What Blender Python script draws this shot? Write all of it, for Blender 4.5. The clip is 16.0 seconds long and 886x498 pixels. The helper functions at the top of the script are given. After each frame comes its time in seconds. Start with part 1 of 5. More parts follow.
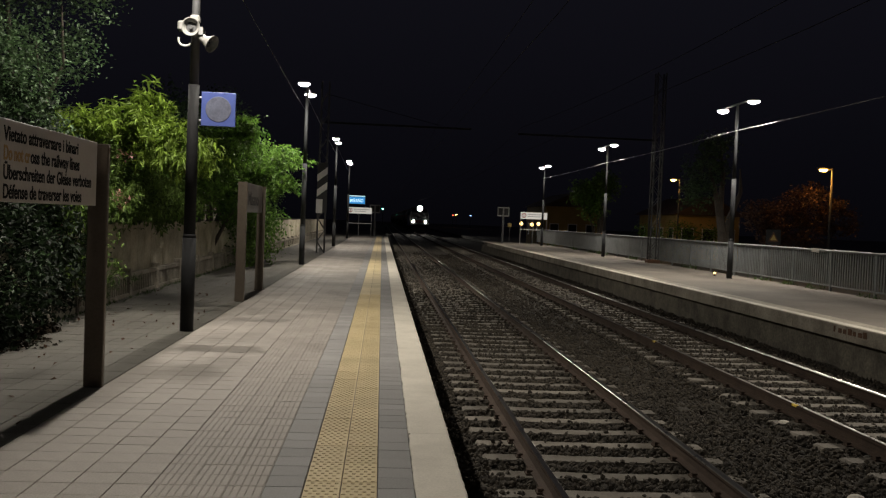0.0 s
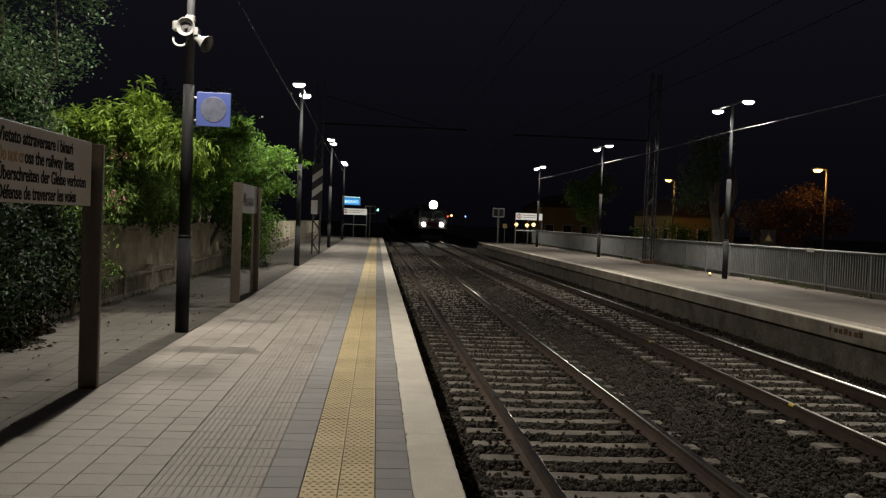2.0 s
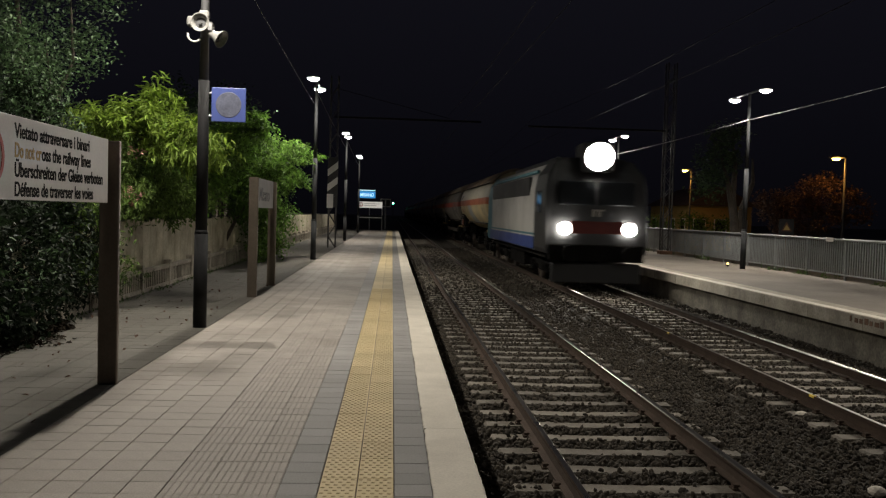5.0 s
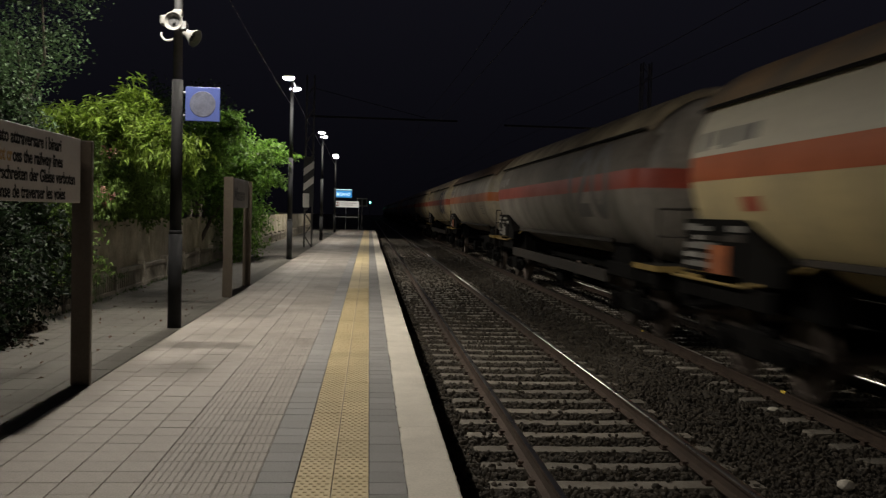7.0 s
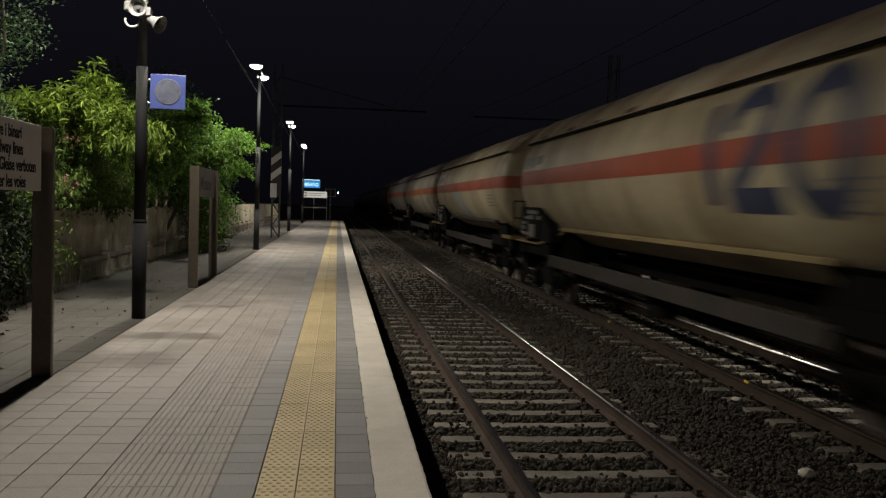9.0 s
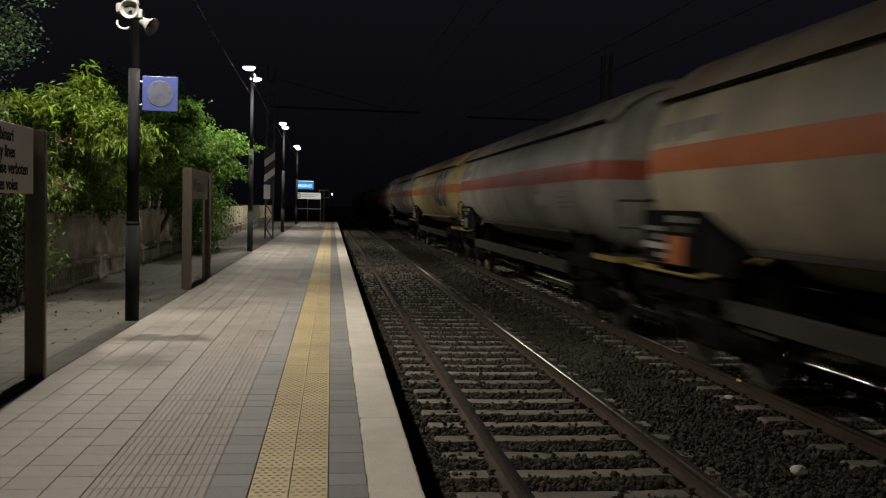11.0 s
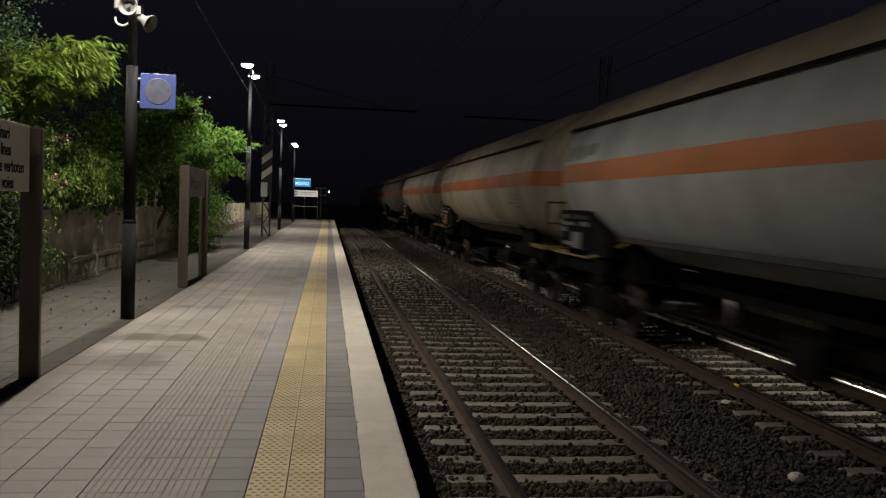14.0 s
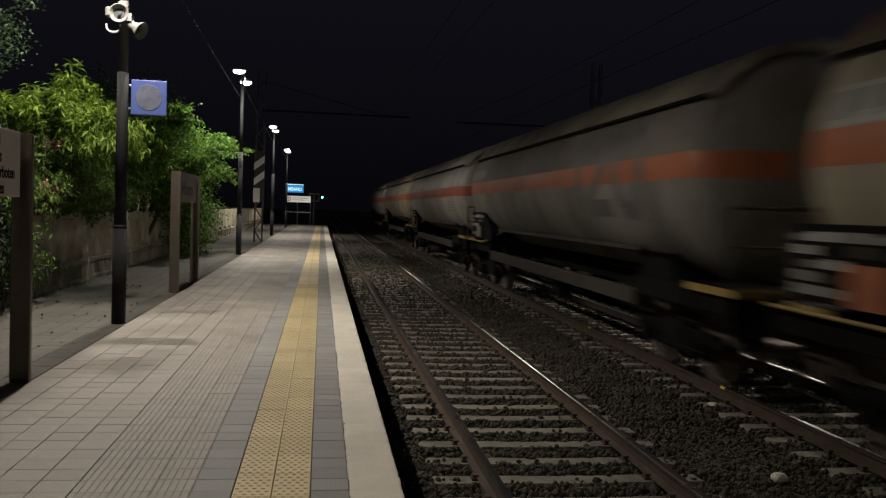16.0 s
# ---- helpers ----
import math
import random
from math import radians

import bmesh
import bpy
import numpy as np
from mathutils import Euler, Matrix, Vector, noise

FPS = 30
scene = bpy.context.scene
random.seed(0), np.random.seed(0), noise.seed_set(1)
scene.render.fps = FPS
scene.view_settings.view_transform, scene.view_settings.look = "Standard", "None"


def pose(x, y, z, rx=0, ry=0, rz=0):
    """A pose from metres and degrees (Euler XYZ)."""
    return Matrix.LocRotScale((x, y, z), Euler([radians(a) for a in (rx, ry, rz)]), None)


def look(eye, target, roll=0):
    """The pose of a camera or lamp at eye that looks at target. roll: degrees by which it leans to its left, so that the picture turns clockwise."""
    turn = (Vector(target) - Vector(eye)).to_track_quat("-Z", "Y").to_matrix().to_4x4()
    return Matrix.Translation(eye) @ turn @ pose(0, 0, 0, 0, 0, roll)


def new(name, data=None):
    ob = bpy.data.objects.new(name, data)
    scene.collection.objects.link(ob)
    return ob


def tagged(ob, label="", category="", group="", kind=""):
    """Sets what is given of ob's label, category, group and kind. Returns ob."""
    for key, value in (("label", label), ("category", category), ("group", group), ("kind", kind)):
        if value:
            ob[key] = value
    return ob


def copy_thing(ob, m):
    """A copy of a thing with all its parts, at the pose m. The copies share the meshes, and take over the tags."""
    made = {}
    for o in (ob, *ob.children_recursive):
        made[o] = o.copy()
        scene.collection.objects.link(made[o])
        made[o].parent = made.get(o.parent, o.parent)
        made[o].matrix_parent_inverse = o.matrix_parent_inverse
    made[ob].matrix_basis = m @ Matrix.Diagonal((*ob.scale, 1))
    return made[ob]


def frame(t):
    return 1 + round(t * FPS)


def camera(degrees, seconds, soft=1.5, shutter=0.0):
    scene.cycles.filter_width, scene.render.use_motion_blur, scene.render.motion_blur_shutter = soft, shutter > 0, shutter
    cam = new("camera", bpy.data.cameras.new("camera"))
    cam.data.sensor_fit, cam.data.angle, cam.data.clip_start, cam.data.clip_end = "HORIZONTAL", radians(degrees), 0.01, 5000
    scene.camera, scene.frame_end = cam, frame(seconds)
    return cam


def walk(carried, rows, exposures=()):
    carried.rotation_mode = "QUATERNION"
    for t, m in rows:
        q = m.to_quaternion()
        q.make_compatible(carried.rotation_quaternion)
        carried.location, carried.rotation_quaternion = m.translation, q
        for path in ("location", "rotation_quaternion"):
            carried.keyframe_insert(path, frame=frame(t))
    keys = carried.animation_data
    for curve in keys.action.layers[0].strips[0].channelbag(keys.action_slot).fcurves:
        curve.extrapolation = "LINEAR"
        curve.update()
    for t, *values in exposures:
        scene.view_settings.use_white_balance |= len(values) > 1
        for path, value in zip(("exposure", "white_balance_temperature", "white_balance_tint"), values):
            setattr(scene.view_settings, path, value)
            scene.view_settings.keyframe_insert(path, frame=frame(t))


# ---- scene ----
cam = camera(53.1, 16.0, soft=1.25, shutter=0.7)
PATH = [
    (0, (0.003, -0.64, 1.613), (0.143, 1.354, 1.549), 2.3),
    (0.5, (-0.014, -0.589, 1.607), (0.132, 1.405, 1.541), 2.4),
    (1, (-0.007, -0.553, 1.602), (0.145, 1.44, 1.533), 2.2),
    (1.5, (-0.013, -0.588, 1.602), (0.14, 1.405, 1.536), 2.2),
    (2, (-0.009, -0.613, 1.6), (0.142, 1.38, 1.539), 2.2),
    (2.5, (-0.003, -0.618, 1.61), (0.142, 1.376, 1.545), 2.1),
    (2.7, (-0.005, -0.615, 1.612), (0.139, 1.379, 1.538), 2.1),
    (2.8, (-0.01, -0.61, 1.615), (0.134, 1.384, 1.527), 2.0),
    (2.9, (-0.02, -0.605, 1.62), (0.102, 1.389, 1.513), 2.0),
    (3, (-0.033, -0.597, 1.627), (0.032, 1.4, 1.547), 1.9),
    (3.1, (-0.024, -0.597, 1.622), (0.042, 1.4, 1.561), 1.8),
    (3.2, (-0.016, -0.596, 1.616), (0.061, 1.4, 1.559), 1.7),
    (3.3, (-0.01, -0.595, 1.612), (0.08, 1.401, 1.545), 1.6),
    (3.5, (-0.007, -0.595, 1.61), (0.098, 1.401, 1.547), 1.5),
    (4, (-0.01, -0.583, 1.605), (0.1, 1.413, 1.523), 1.6),
    (6.5, (-0.017, -0.59, 1.621), (0.128, 1.403, 1.546), 1.7),
    (7, (0.001, -0.614, 1.612), (0.169, 1.377, 1.532), 1.5),
    (7.5, (0.03, -0.627, 1.587), (0.246, 1.359, 1.504), 1.0),
    (8, (0.017, -0.601, 1.598), (0.263, 1.383, 1.518), 1.5),
    (8.5, (0.006, -0.579, 1.601), (0.252, 1.404, 1.512), 1.6),
    (9, (0.01, -0.6, 1.605), (0.249, 1.383, 1.507), 1.8),
    (11.5, (0.022, -0.623, 1.605), (0.277, 1.358, 1.509), 1.5),
    (12, (0.019, -0.581, 1.603), (0.277, 1.4, 1.506), 1.5),
    (12.5, (0.031, -0.598, 1.595), (0.297, 1.381, 1.487), 1.3),
    (13, (0.033, -0.631, 1.622), (0.299, 1.348, 1.518), 1.6),
    (13.5, (-0.002, -0.603, 1.64), (0.261, 1.377, 1.544), 2.2),
    (14, (0.007, -0.57, 1.636), (0.267, 1.411, 1.537), 2.1),
    (14.5, (-0.022, -0.554, 1.643), (0.238, 1.427, 1.547), 2.7),
    (15, (-0.003, -0.564, 1.627), (0.264, 1.416, 1.536), 2.6),
    (15.5, (0.027, -0.605, 1.611), (0.303, 1.374, 1.525), 2.1),
    (16, (0.054, -0.678, 1.629), (0.328, 1.302, 1.543), 2.0),
]
walk(cam, [(t, look(eye, target, roll)) for t, eye, target, roll in PATH], exposures=[(0, 0.16), (0.2, 0.2), (0.5, 0.66), (0.8, 0.4), (1.0, 0.2), (16, 0.2)])

# ---------------------------------------------------------------- world
world = bpy.data.worlds.new("night")
scene.world = world
world.use_nodes = True
_nt = world.node_tree
_co = _nt.nodes.new("ShaderNodeTexCoord")
_xyz = _nt.nodes.new("ShaderNodeSeparateXYZ")
_up = _nt.nodes.new("ShaderNodeMapRange")
_up.inputs[1].default_value, _up.inputs[2].default_value = -0.02, 0.35
_up.inputs[3].default_value, _up.inputs[4].default_value = 0.0022, 0.0082
_nt.links.new(_co.outputs["Generated"], _xyz.inputs[0])
_nt.links.new(_xyz.outputs["Z"], _up.inputs[0])
_nt.nodes["Background"].inputs[0].default_value = (0.66, 0.64, 1.0, 1)
_nt.links.new(_up.outputs[0], _nt.nodes["Background"].inputs[1])

RAIL = -0.47          # top of the rails; the near platform lies at 0
FAR_P = 0.08          # level of the far platform
EDGE = 0.574          # edge of the near platform
LAMP_Z = 5.68


# ---------------------------------------------------------------- materials
def mat(name, base, rough=0.6, metal=0.0, big=(0.6, 0.25), fine=(40, 0.2), bump=0.2, tint=None, rnd=0.0, spec=0.5, island=0.0,
        coat=0.0, stretch=None):
    """A surface with stains (big: scale, amount), grain (fine) and relief; tint: the colour of the stains."""
    m = bpy.data.materials.new(name)
    m.use_nodes = True
    nt = m.node_tree
    b = nt.nodes["Principled BSDF"]
    L = nt.links.new
    geo = nt.nodes.new("ShaderNodeTexCoord")
    src = geo.outputs["Object"]
    if stretch:
        mp = nt.nodes.new("ShaderNodeMapping")
        mp.inputs["Scale"].default_value = stretch
        L(src, mp.inputs[0])
        src = mp.outputs[0]
    n1 = nt.nodes.new("ShaderNodeTexNoise")
    n1.inputs["Scale"].default_value, n1.inputs["Detail"].default_value = big[0], 6
    n1.inputs["Roughness"].default_value = 0.65
    L(src, n1.inputs["Vector"])
    n2 = nt.nodes.new("ShaderNodeTexNoise")
    n2.inputs["Scale"].default_value, n2.inputs["Detail"].default_value = fine[0], 4
    L(geo.outputs["Object"], n2.inputs["Vector"])
    r1 = nt.nodes.new("ShaderNodeMapRange")
    r1.inputs[1].default_value, r1.inputs[2].default_value = 0.35, 0.7
    L(n1.outputs[0], r1.inputs[0])
    mul = nt.nodes.new("ShaderNodeMath")
    mul.operation = "MULTIPLY"
    mul.inputs[1].default_value = min(1, big[1] * 1.6)
    L(r1.outputs[0], mul.inputs[0])
    mix = nt.nodes.new("ShaderNodeMix")
    mix.data_type = "RGBA"
    t = tint or [c * 0.45 for c in base]
    mix.inputs["A"].default_value = (*base, 1)
    mix.inputs["B"].default_value = (*t, 1)
    L(mul.outputs[0], mix.inputs["Factor"])
    val = nt.nodes.new("ShaderNodeMapRange")
    val.inputs[1].default_value, val.inputs[2].default_value = 0.25, 0.75
    val.inputs[3].default_value, val.inputs[4].default_value = 1 - fine[1], 1 + fine[1]
    L(n2.outputs[0], val.inputs[0])
    hsv = nt.nodes.new("ShaderNodeHueSaturation")
    L(mix.outputs["Result"], hsv.inputs["Color"])
    last = val.outputs[0]
    for amount, node, socket in ((rnd, "ShaderNodeObjectInfo", "Random"), (island, "ShaderNodeNewGeometry", "Random Per Island")):
        if amount:
            o = nt.nodes.new(node)
            rr = nt.nodes.new("ShaderNodeMapRange")
            rr.inputs[3].default_value, rr.inputs[4].default_value = 1 - amount, 1 + amount
            L(o.outputs[socket], rr.inputs[0])
            mm = nt.nodes.new("ShaderNodeMath")
            mm.operation = "MULTIPLY"
            L(last, mm.inputs[0])
            L(rr.outputs[0], mm.inputs[1])
            last = mm.outputs[0]
    L(last, hsv.inputs["Value"])
    L(hsv.outputs[0], b.inputs["Base Color"])
    b.inputs["Metallic"].default_value = metal
    b.inputs["Specular IOR Level"].default_value = spec
    b.inputs["Coat Weight"].default_value = coat
    rg = nt.nodes.new("ShaderNodeMapRange")
    rg.inputs[3].default_value, rg.inputs[4].default_value = max(0.02, rough - 0.12), min(1, rough + 0.12)
    L(n1.outputs[0], rg.inputs[0])
    L(rg.outputs[0], b.inputs["Roughness"])
    if bump:
        bp = nt.nodes.new("ShaderNodeBump")
        bp.inputs["Strength"].default_value, bp.inputs["Distance"].default_value = bump, 0.01
        L(n2.outputs[0], bp.inputs["Height"])
        L(bp.outputs[0], b.inputs["Normal"])
    return m


def glow(name, colour, strength):
    m = bpy.data.materials.new(name)
    m.use_nodes = True
    b = m.node_tree.nodes["Principled BSDF"]
    b.inputs["Base Color"].default_value = (*[k * 0.3 for k in colour], 1)
    b.inputs["Emission Color"].default_value = (*colour, 1)
    b.inputs["Emission Strength"].default_value = strength
    return m


def leafy(name, base, rnd=0.35, spec=0.3):
    m = mat(name, base, 0.6, spec=spec, fine=(9, 0.25), bump=0.0, island=rnd, big=(0.9, 0.3))
    b = m.node_tree.nodes["Principled BSDF"]
    nt = m.node_tree
    tr = nt.nodes.new("ShaderNodeBsdfTranslucent")
    mx = nt.nodes.new("ShaderNodeMixShader")
    mx.inputs[0].default_value = 0.4
    nt.links.new(b.inputs["Base Color"].links[0].from_socket, tr.inputs[0])
    nt.links.new(b.outputs[0], mx.inputs[1])
    nt.links.new(tr.outputs[0], mx.inputs[2])
    nt.links.new(mx.outputs[0], nt.nodes["Material Output"].inputs[0])
    return m


M = dict(
    paver=mat("paver", (0.31, 0.277, 0.243), 0.75, big=(0.9, 0.42), fine=(90, 0.2), bump=0.25, rnd=0.05, island=0.05),
    paver_grey=mat("paver_grey", (0.235, 0.225, 0.215), 0.75, big=(1.1, 0.3), fine=(90, 0.18), bump=0.25, rnd=0.12, island=0.10),
    yellow=mat("tactile_yellow", (0.56, 0.45, 0.25), 0.7, big=(1.0, 0.32), fine=(70, 0.16), bump=0.2, rnd=0.08, island=0.06),
    dome=mat("tactile_dome", (0.42, 0.335, 0.18), 0.7, big=(1.0, 0.3), bump=0.0),
    coping=mat("coping_white", (0.62, 0.57, 0.48), 0.7, big=(1.5, 0.28), fine=(60, 0.12), bump=0.25, tint=(0.3, 0.27, 0.22)),
    joint=mat("joint_dirt", (0.11, 0.098, 0.085), 0.95, bump=0.3),
    # dirt and dappled tree shade both put into this darker colour
    paver_walk=mat("paver_walk", (0.102, 0.095, 0.080), 0.85, big=(0.55, 0.5), fine=(80, 0.2), bump=0.35, island=0.07, tint=(0.085, 0.077, 0.064)),
    asphalt=mat("asphalt", (0.085, 0.078, 0.067), 0.9, big=(0.7, 0.55), fine=(120, 0.35), bump=0.5, tint=(0.055, 0.05, 0.04)),
    far_asphalt=mat("far_asphalt", (0.18, 0.155, 0.127), 0.9, big=(0.5, 0.4), fine=(60, 0.25), bump=0.4),
    concrete=mat("concrete", (0.37, 0.33, 0.265), 0.85, big=(1.3, 0.5), fine=(30, 0.25), bump=0.4, rnd=0.08, tint=(0.12, 0.105, 0.08)),
    old_wall=mat("old_wall", (0.17, 0.15, 0.115), 0.9, big=(1.6, 0.6), fine=(18, 0.35), bump=0.7, tint=(0.05, 0.045, 0.035)),
    panel=mat("fence_panel", (0.52, 0.465, 0.35), 0.8, big=(1.5, 0.5), fine=(25, 0.2), bump=0.3, rnd=0.10, tint=(0.13, 0.115, 0.06)),
    ballast=mat("ballast", (0.042, 0.034, 0.023), 0.95, big=(1.0, 0.35), fine=(24, 0.6), bump=1.0),
    stone=mat("ballast_stone", (0.049, 0.039, 0.0265), 0.9, big=(0.8, 0.35), fine=(60, 0.25), bump=0.3, island=0.4),
    sleeper=mat("sleeper", (0.185, 0.165, 0.134), 0.9, big=(2.5, 0.5), fine=(40, 0.3), bump=0.5, rnd=0.22, tint=(0.085, 0.07, 0.052)),
    rail_side=mat("rail_rust", (0.060, 0.038, 0.025), 0.85, metal=0.2, big=(3, 0.4), fine=(60, 0.3), bump=0.4),
    rail_top=mat("rail_polished", (0.62, 0.59, 0.53), 0.29, metal=1.0, big=(2, 0.2), fine=(80, 0.1), bump=0.03),
    dark_steel=mat("dark_paint", (0.045, 0.043, 0.042), 0.5, big=(2, 0.3), fine=(60, 0.15), bump=0.08),
    galva=mat("galvanised", (0.36, 0.36, 0.36), 0.45, metal=0.7, big=(3, 0.3), fine=(50, 0.15), bump=0.08),
    bronze=mat("sign_post_metal", (0.15, 0.122, 0.095), 0.42, metal=0.6, big=(2, 0.3), fine=(50, 0.12), bump=0.06),
    speaker=mat("speaker_grey", (0.23, 0.225, 0.21), 0.6, big=(4, 0.3), bump=0.03),
    board=mat("sign_board", (0.45, 0.41, 0.37), 0.45, big=(2, 0.15), fine=(50, 0.06), bump=0.03),
    board_dim=mat("name_board", (0.20, 0.185, 0.17), 0.45, big=(2, 0.2), fine=(50, 0.06), bump=0.03),
    ink=mat("sign_ink", (0.02, 0.02, 0.02), 0.85, bump=0, spec=0.08),
    # gold ink colour: a lamp's reflection on glossy letters
    ink_gold=mat("sign_ink_glint", (0.38, 0.22, 0.06), 0.5, bump=0),
    blue=mat("sign_blue", (0.085, 0.12, 0.36), 0.4, big=(2, 0.1), fine=(40, 0.06), bump=0.0),
    sign_grey=mat("sign_disc", (0.15, 0.16, 0.22), 0.5, big=(6, 0.5), bump=0.0),
    white=mat("white_paint", (0.72, 0.70, 0.66), 0.5, big=(1.5, 0.2), fine=(40, 0.08), bump=0.05),
    black=mat("black_paint", (0.02, 0.02, 0.02), 0.6, bump=0.05),
    red=mat("red_paint", (0.42, 0.05, 0.03), 0.5, bump=0.05),
    fence_grey=mat("fence_paint", (0.24, 0.25, 0.25), 0.55, metal=0.3, big=(2, 0.3), fine=(40, 0.15), bump=0.1),
    rust=mat("rusty_steel", (0.16, 0.085, 0.05), 0.8, metal=0.3, big=(2, 0.4), fine=(30, 0.3), bump=0.3),
    bark=mat("bark", (0.08, 0.065, 0.05), 0.9, big=(3, 0.5), fine=(20, 0.4), bump=0.9),
    leaf_dark=leafy("leaf_dark", (0.060, 0.105, 0.043), 0.65, 0.6),
    # near-black leaf colour with the hedge's shade put into it
    leaf_shade=leafy("leaf_in_shade", (0.012, 0.021, 0.009), 0.5, 0.25),
    leaf_bright=leafy("leaf_bright", (0.155, 0.235, 0.030), 0.5),
    leaf_mid=leafy("leaf_mid", (0.092, 0.178, 0.026), 0.6),
    leaf_olive=leafy("leaf_olive", (0.11, 0.175, 0.036), 0.6),
    leaf_red=leafy("leaf_red", (0.10, 0.055, 0.035)),
    # brown litter, made darker to carry the hedge's shadow
    litter=mat("litter_shaded", (0.026, 0.020, 0.013), 0.95, bump=0.2, island=0.5, spec=0.1),
    petal=mat("petal", (0.45, 0.22, 0.20), 0.6, bump=0, island=0.3),
    grass=leafy("grass", (0.075, 0.125, 0.035)),
    soil=mat("soil", (0.06, 0.052, 0.04), 0.95, big=(0.4, 0.4), fine=(8, 0.3), bump=0.6),
    plaster=mat("ochre_plaster", (0.42, 0.30, 0.10), 0.9, big=(0.7, 0.3), fine=(20, 0.1), bump=0.2),
    roof=mat("roof_tile", (0.07, 0.045, 0.035), 0.9, big=(1, 0.3), bump=0.4),
    glass=mat("dark_glass", (0.02, 0.022, 0.025), 0.08, bump=0),
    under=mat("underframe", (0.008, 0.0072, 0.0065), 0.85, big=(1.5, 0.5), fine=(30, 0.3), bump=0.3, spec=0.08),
    frame_grey=mat("wagon_frame", (0.032, 0.028, 0.024), 0.7, spec=0.2, big=(1.2, 0.6), fine=(25, 0.25), bump=0.2, tint=(0.06, 0.05, 0.04)),
    # bright yellow that stands for glints on a rail
    glint_yellow=mat("glint_yellow", (0.85, 0.62, 0.10), 0.3, bump=0),
    wheel=mat("wheel_steel", (0.16, 0.13, 0.11), 0.5, metal=0.8, bump=0.1),
    wagon_yellow=mat("safety_yellow", (0.30, 0.20, 0.05), 0.6, big=(2, 0.5), bump=0.1),
    post_grey=mat("post_grey", (0.07, 0.07, 0.072), 0.6, metal=0.0, big=(2, 0.3), fine=(50, 0.12), bump=0.05),
    post_plain=mat("post_plain", (0.030, 0.031, 0.033), 0.7, big=(2, 0.3), fine=(60, 0.12), bump=0.05, spec=0.2),
    post_black=mat("post_black", (0.014, 0.014, 0.0145), 0.75, big=(2, 0.3), fine=(60, 0.15), bump=0.05, spec=0.15),
    wire=mat("dull_wire", (0.014, 0.013, 0.013), 0.9, bump=0, spec=0.1),
    lamp_white=glow("lamp_white", (1.0, 0.95, 0.86), 95),
    lamp_orange=glow("lamp_orange", (1.0, 0.50, 0.10), 30),
    head_big=glow("headlight_big", (1.0, 0.95, 0.85), 130),
    head_small=glow("headlight_small", (1.0, 0.95, 0.85), 85),
    screen_blue=glow("lit_blue", (0.02, 0.20, 0.50), 1.0),
    lit_white=glow("lit_white", (0.6, 0.9, 1.0), 0.9),
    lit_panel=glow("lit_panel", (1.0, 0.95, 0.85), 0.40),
    lamp_blue=glow("lamp_blue", (0.3, 0.5, 1.0), 5),
    signal_green=glow("signal_green", (0.2, 1.0, 0.7), 14),
    spark_red=glow("spark_red", (1.0, 0.08, 0.04), 5),
    spark_warm=glow("spark_warm", (1.0, 0.66, 0.24), 3),
)


# ---------------------------------------------------------------- mesh helpers
def link(name, bm, material, parent=None, label="", smooth=False):
    me = bpy.data.meshes.new(name)
    bm.to_mesh(me)
    bm.free()
    for m in (material if isinstance(material, (list, tuple)) else [material]):
        me.materials.append(m)
    if smooth:
        for p in me.polygons:
            p.use_smooth = True
    ob = new(name, me)
    ob.parent = parent
    if label:
        tagged(ob, label)
    return ob


def part(name, bm, material, parent, label="", smooth=False):
    return link(name, bm, material, parent, label, smooth)


def thing(name, m, label, category, group="", kind=""):
    ob = new(name)
    ob.matrix_basis = m
    return tagged(ob, label, category, group, kind)


def box(bm, a, b, bevel=0.0):
    """A block between two corners."""
    lo, hi = [min(p, q) for p, q in zip(a, b)], [max(p, q) for p, q in zip(a, b)]
    vs = [bm.verts.new((x, y, z)) for z in (lo[2], hi[2]) for y in (lo[1], hi[1]) for x in (lo[0], hi[0])]
    fs = [bm.faces.new([vs[i] for i in q]) for q in ((0, 2, 3, 1), (4, 5, 7, 6), (0, 1, 5, 4), (2, 6, 7, 3), (0, 4, 6, 2), (1, 3, 7, 5))]
    if bevel:
        es = list({e for f in fs for e in f.edges})
        bmesh.ops.bevel(bm, geom=es, offset=bevel, segments=1, affect="EDGES", clamp_overlap=True)
    return bm


def boxes(*pairs, bevel=0.0):
    bm = bmesh.new()
    for a, b in pairs:
        box(bm, a, b, bevel)
    return bm


def rod(bm, p, q, r0, r1=None, n=12, caps=True):
    """A round bar from p to q, tapering from r0 to r1."""
    p, q = Vector(p), Vector(q)
    r1 = r0 if r1 is None else r1
    turn = (q - p).to_track_quat("Z", "Y").to_matrix()
    rings = []
    for c, r in ((p, r0), (q, r1)):
        rings.append([bm.verts.new(c + turn @ Vector((r * math.cos(6.28318 * i / n), r * math.sin(6.28318 * i / n), 0))) for i in range(n)])
    for i in range(n):
        j = (i + 1) % n
        bm.faces.new((rings[0][i], rings[0][j], rings[1][j], rings[1][i]))
    if caps:
        bm.faces.new(rings[0][::-1])
        bm.faces.new(rings[1])
    return bm


def rods(*bars, n=10):
    bm = bmesh.new()
    for bar in bars:
        rod(bm, *bar, n=n)
    return bm


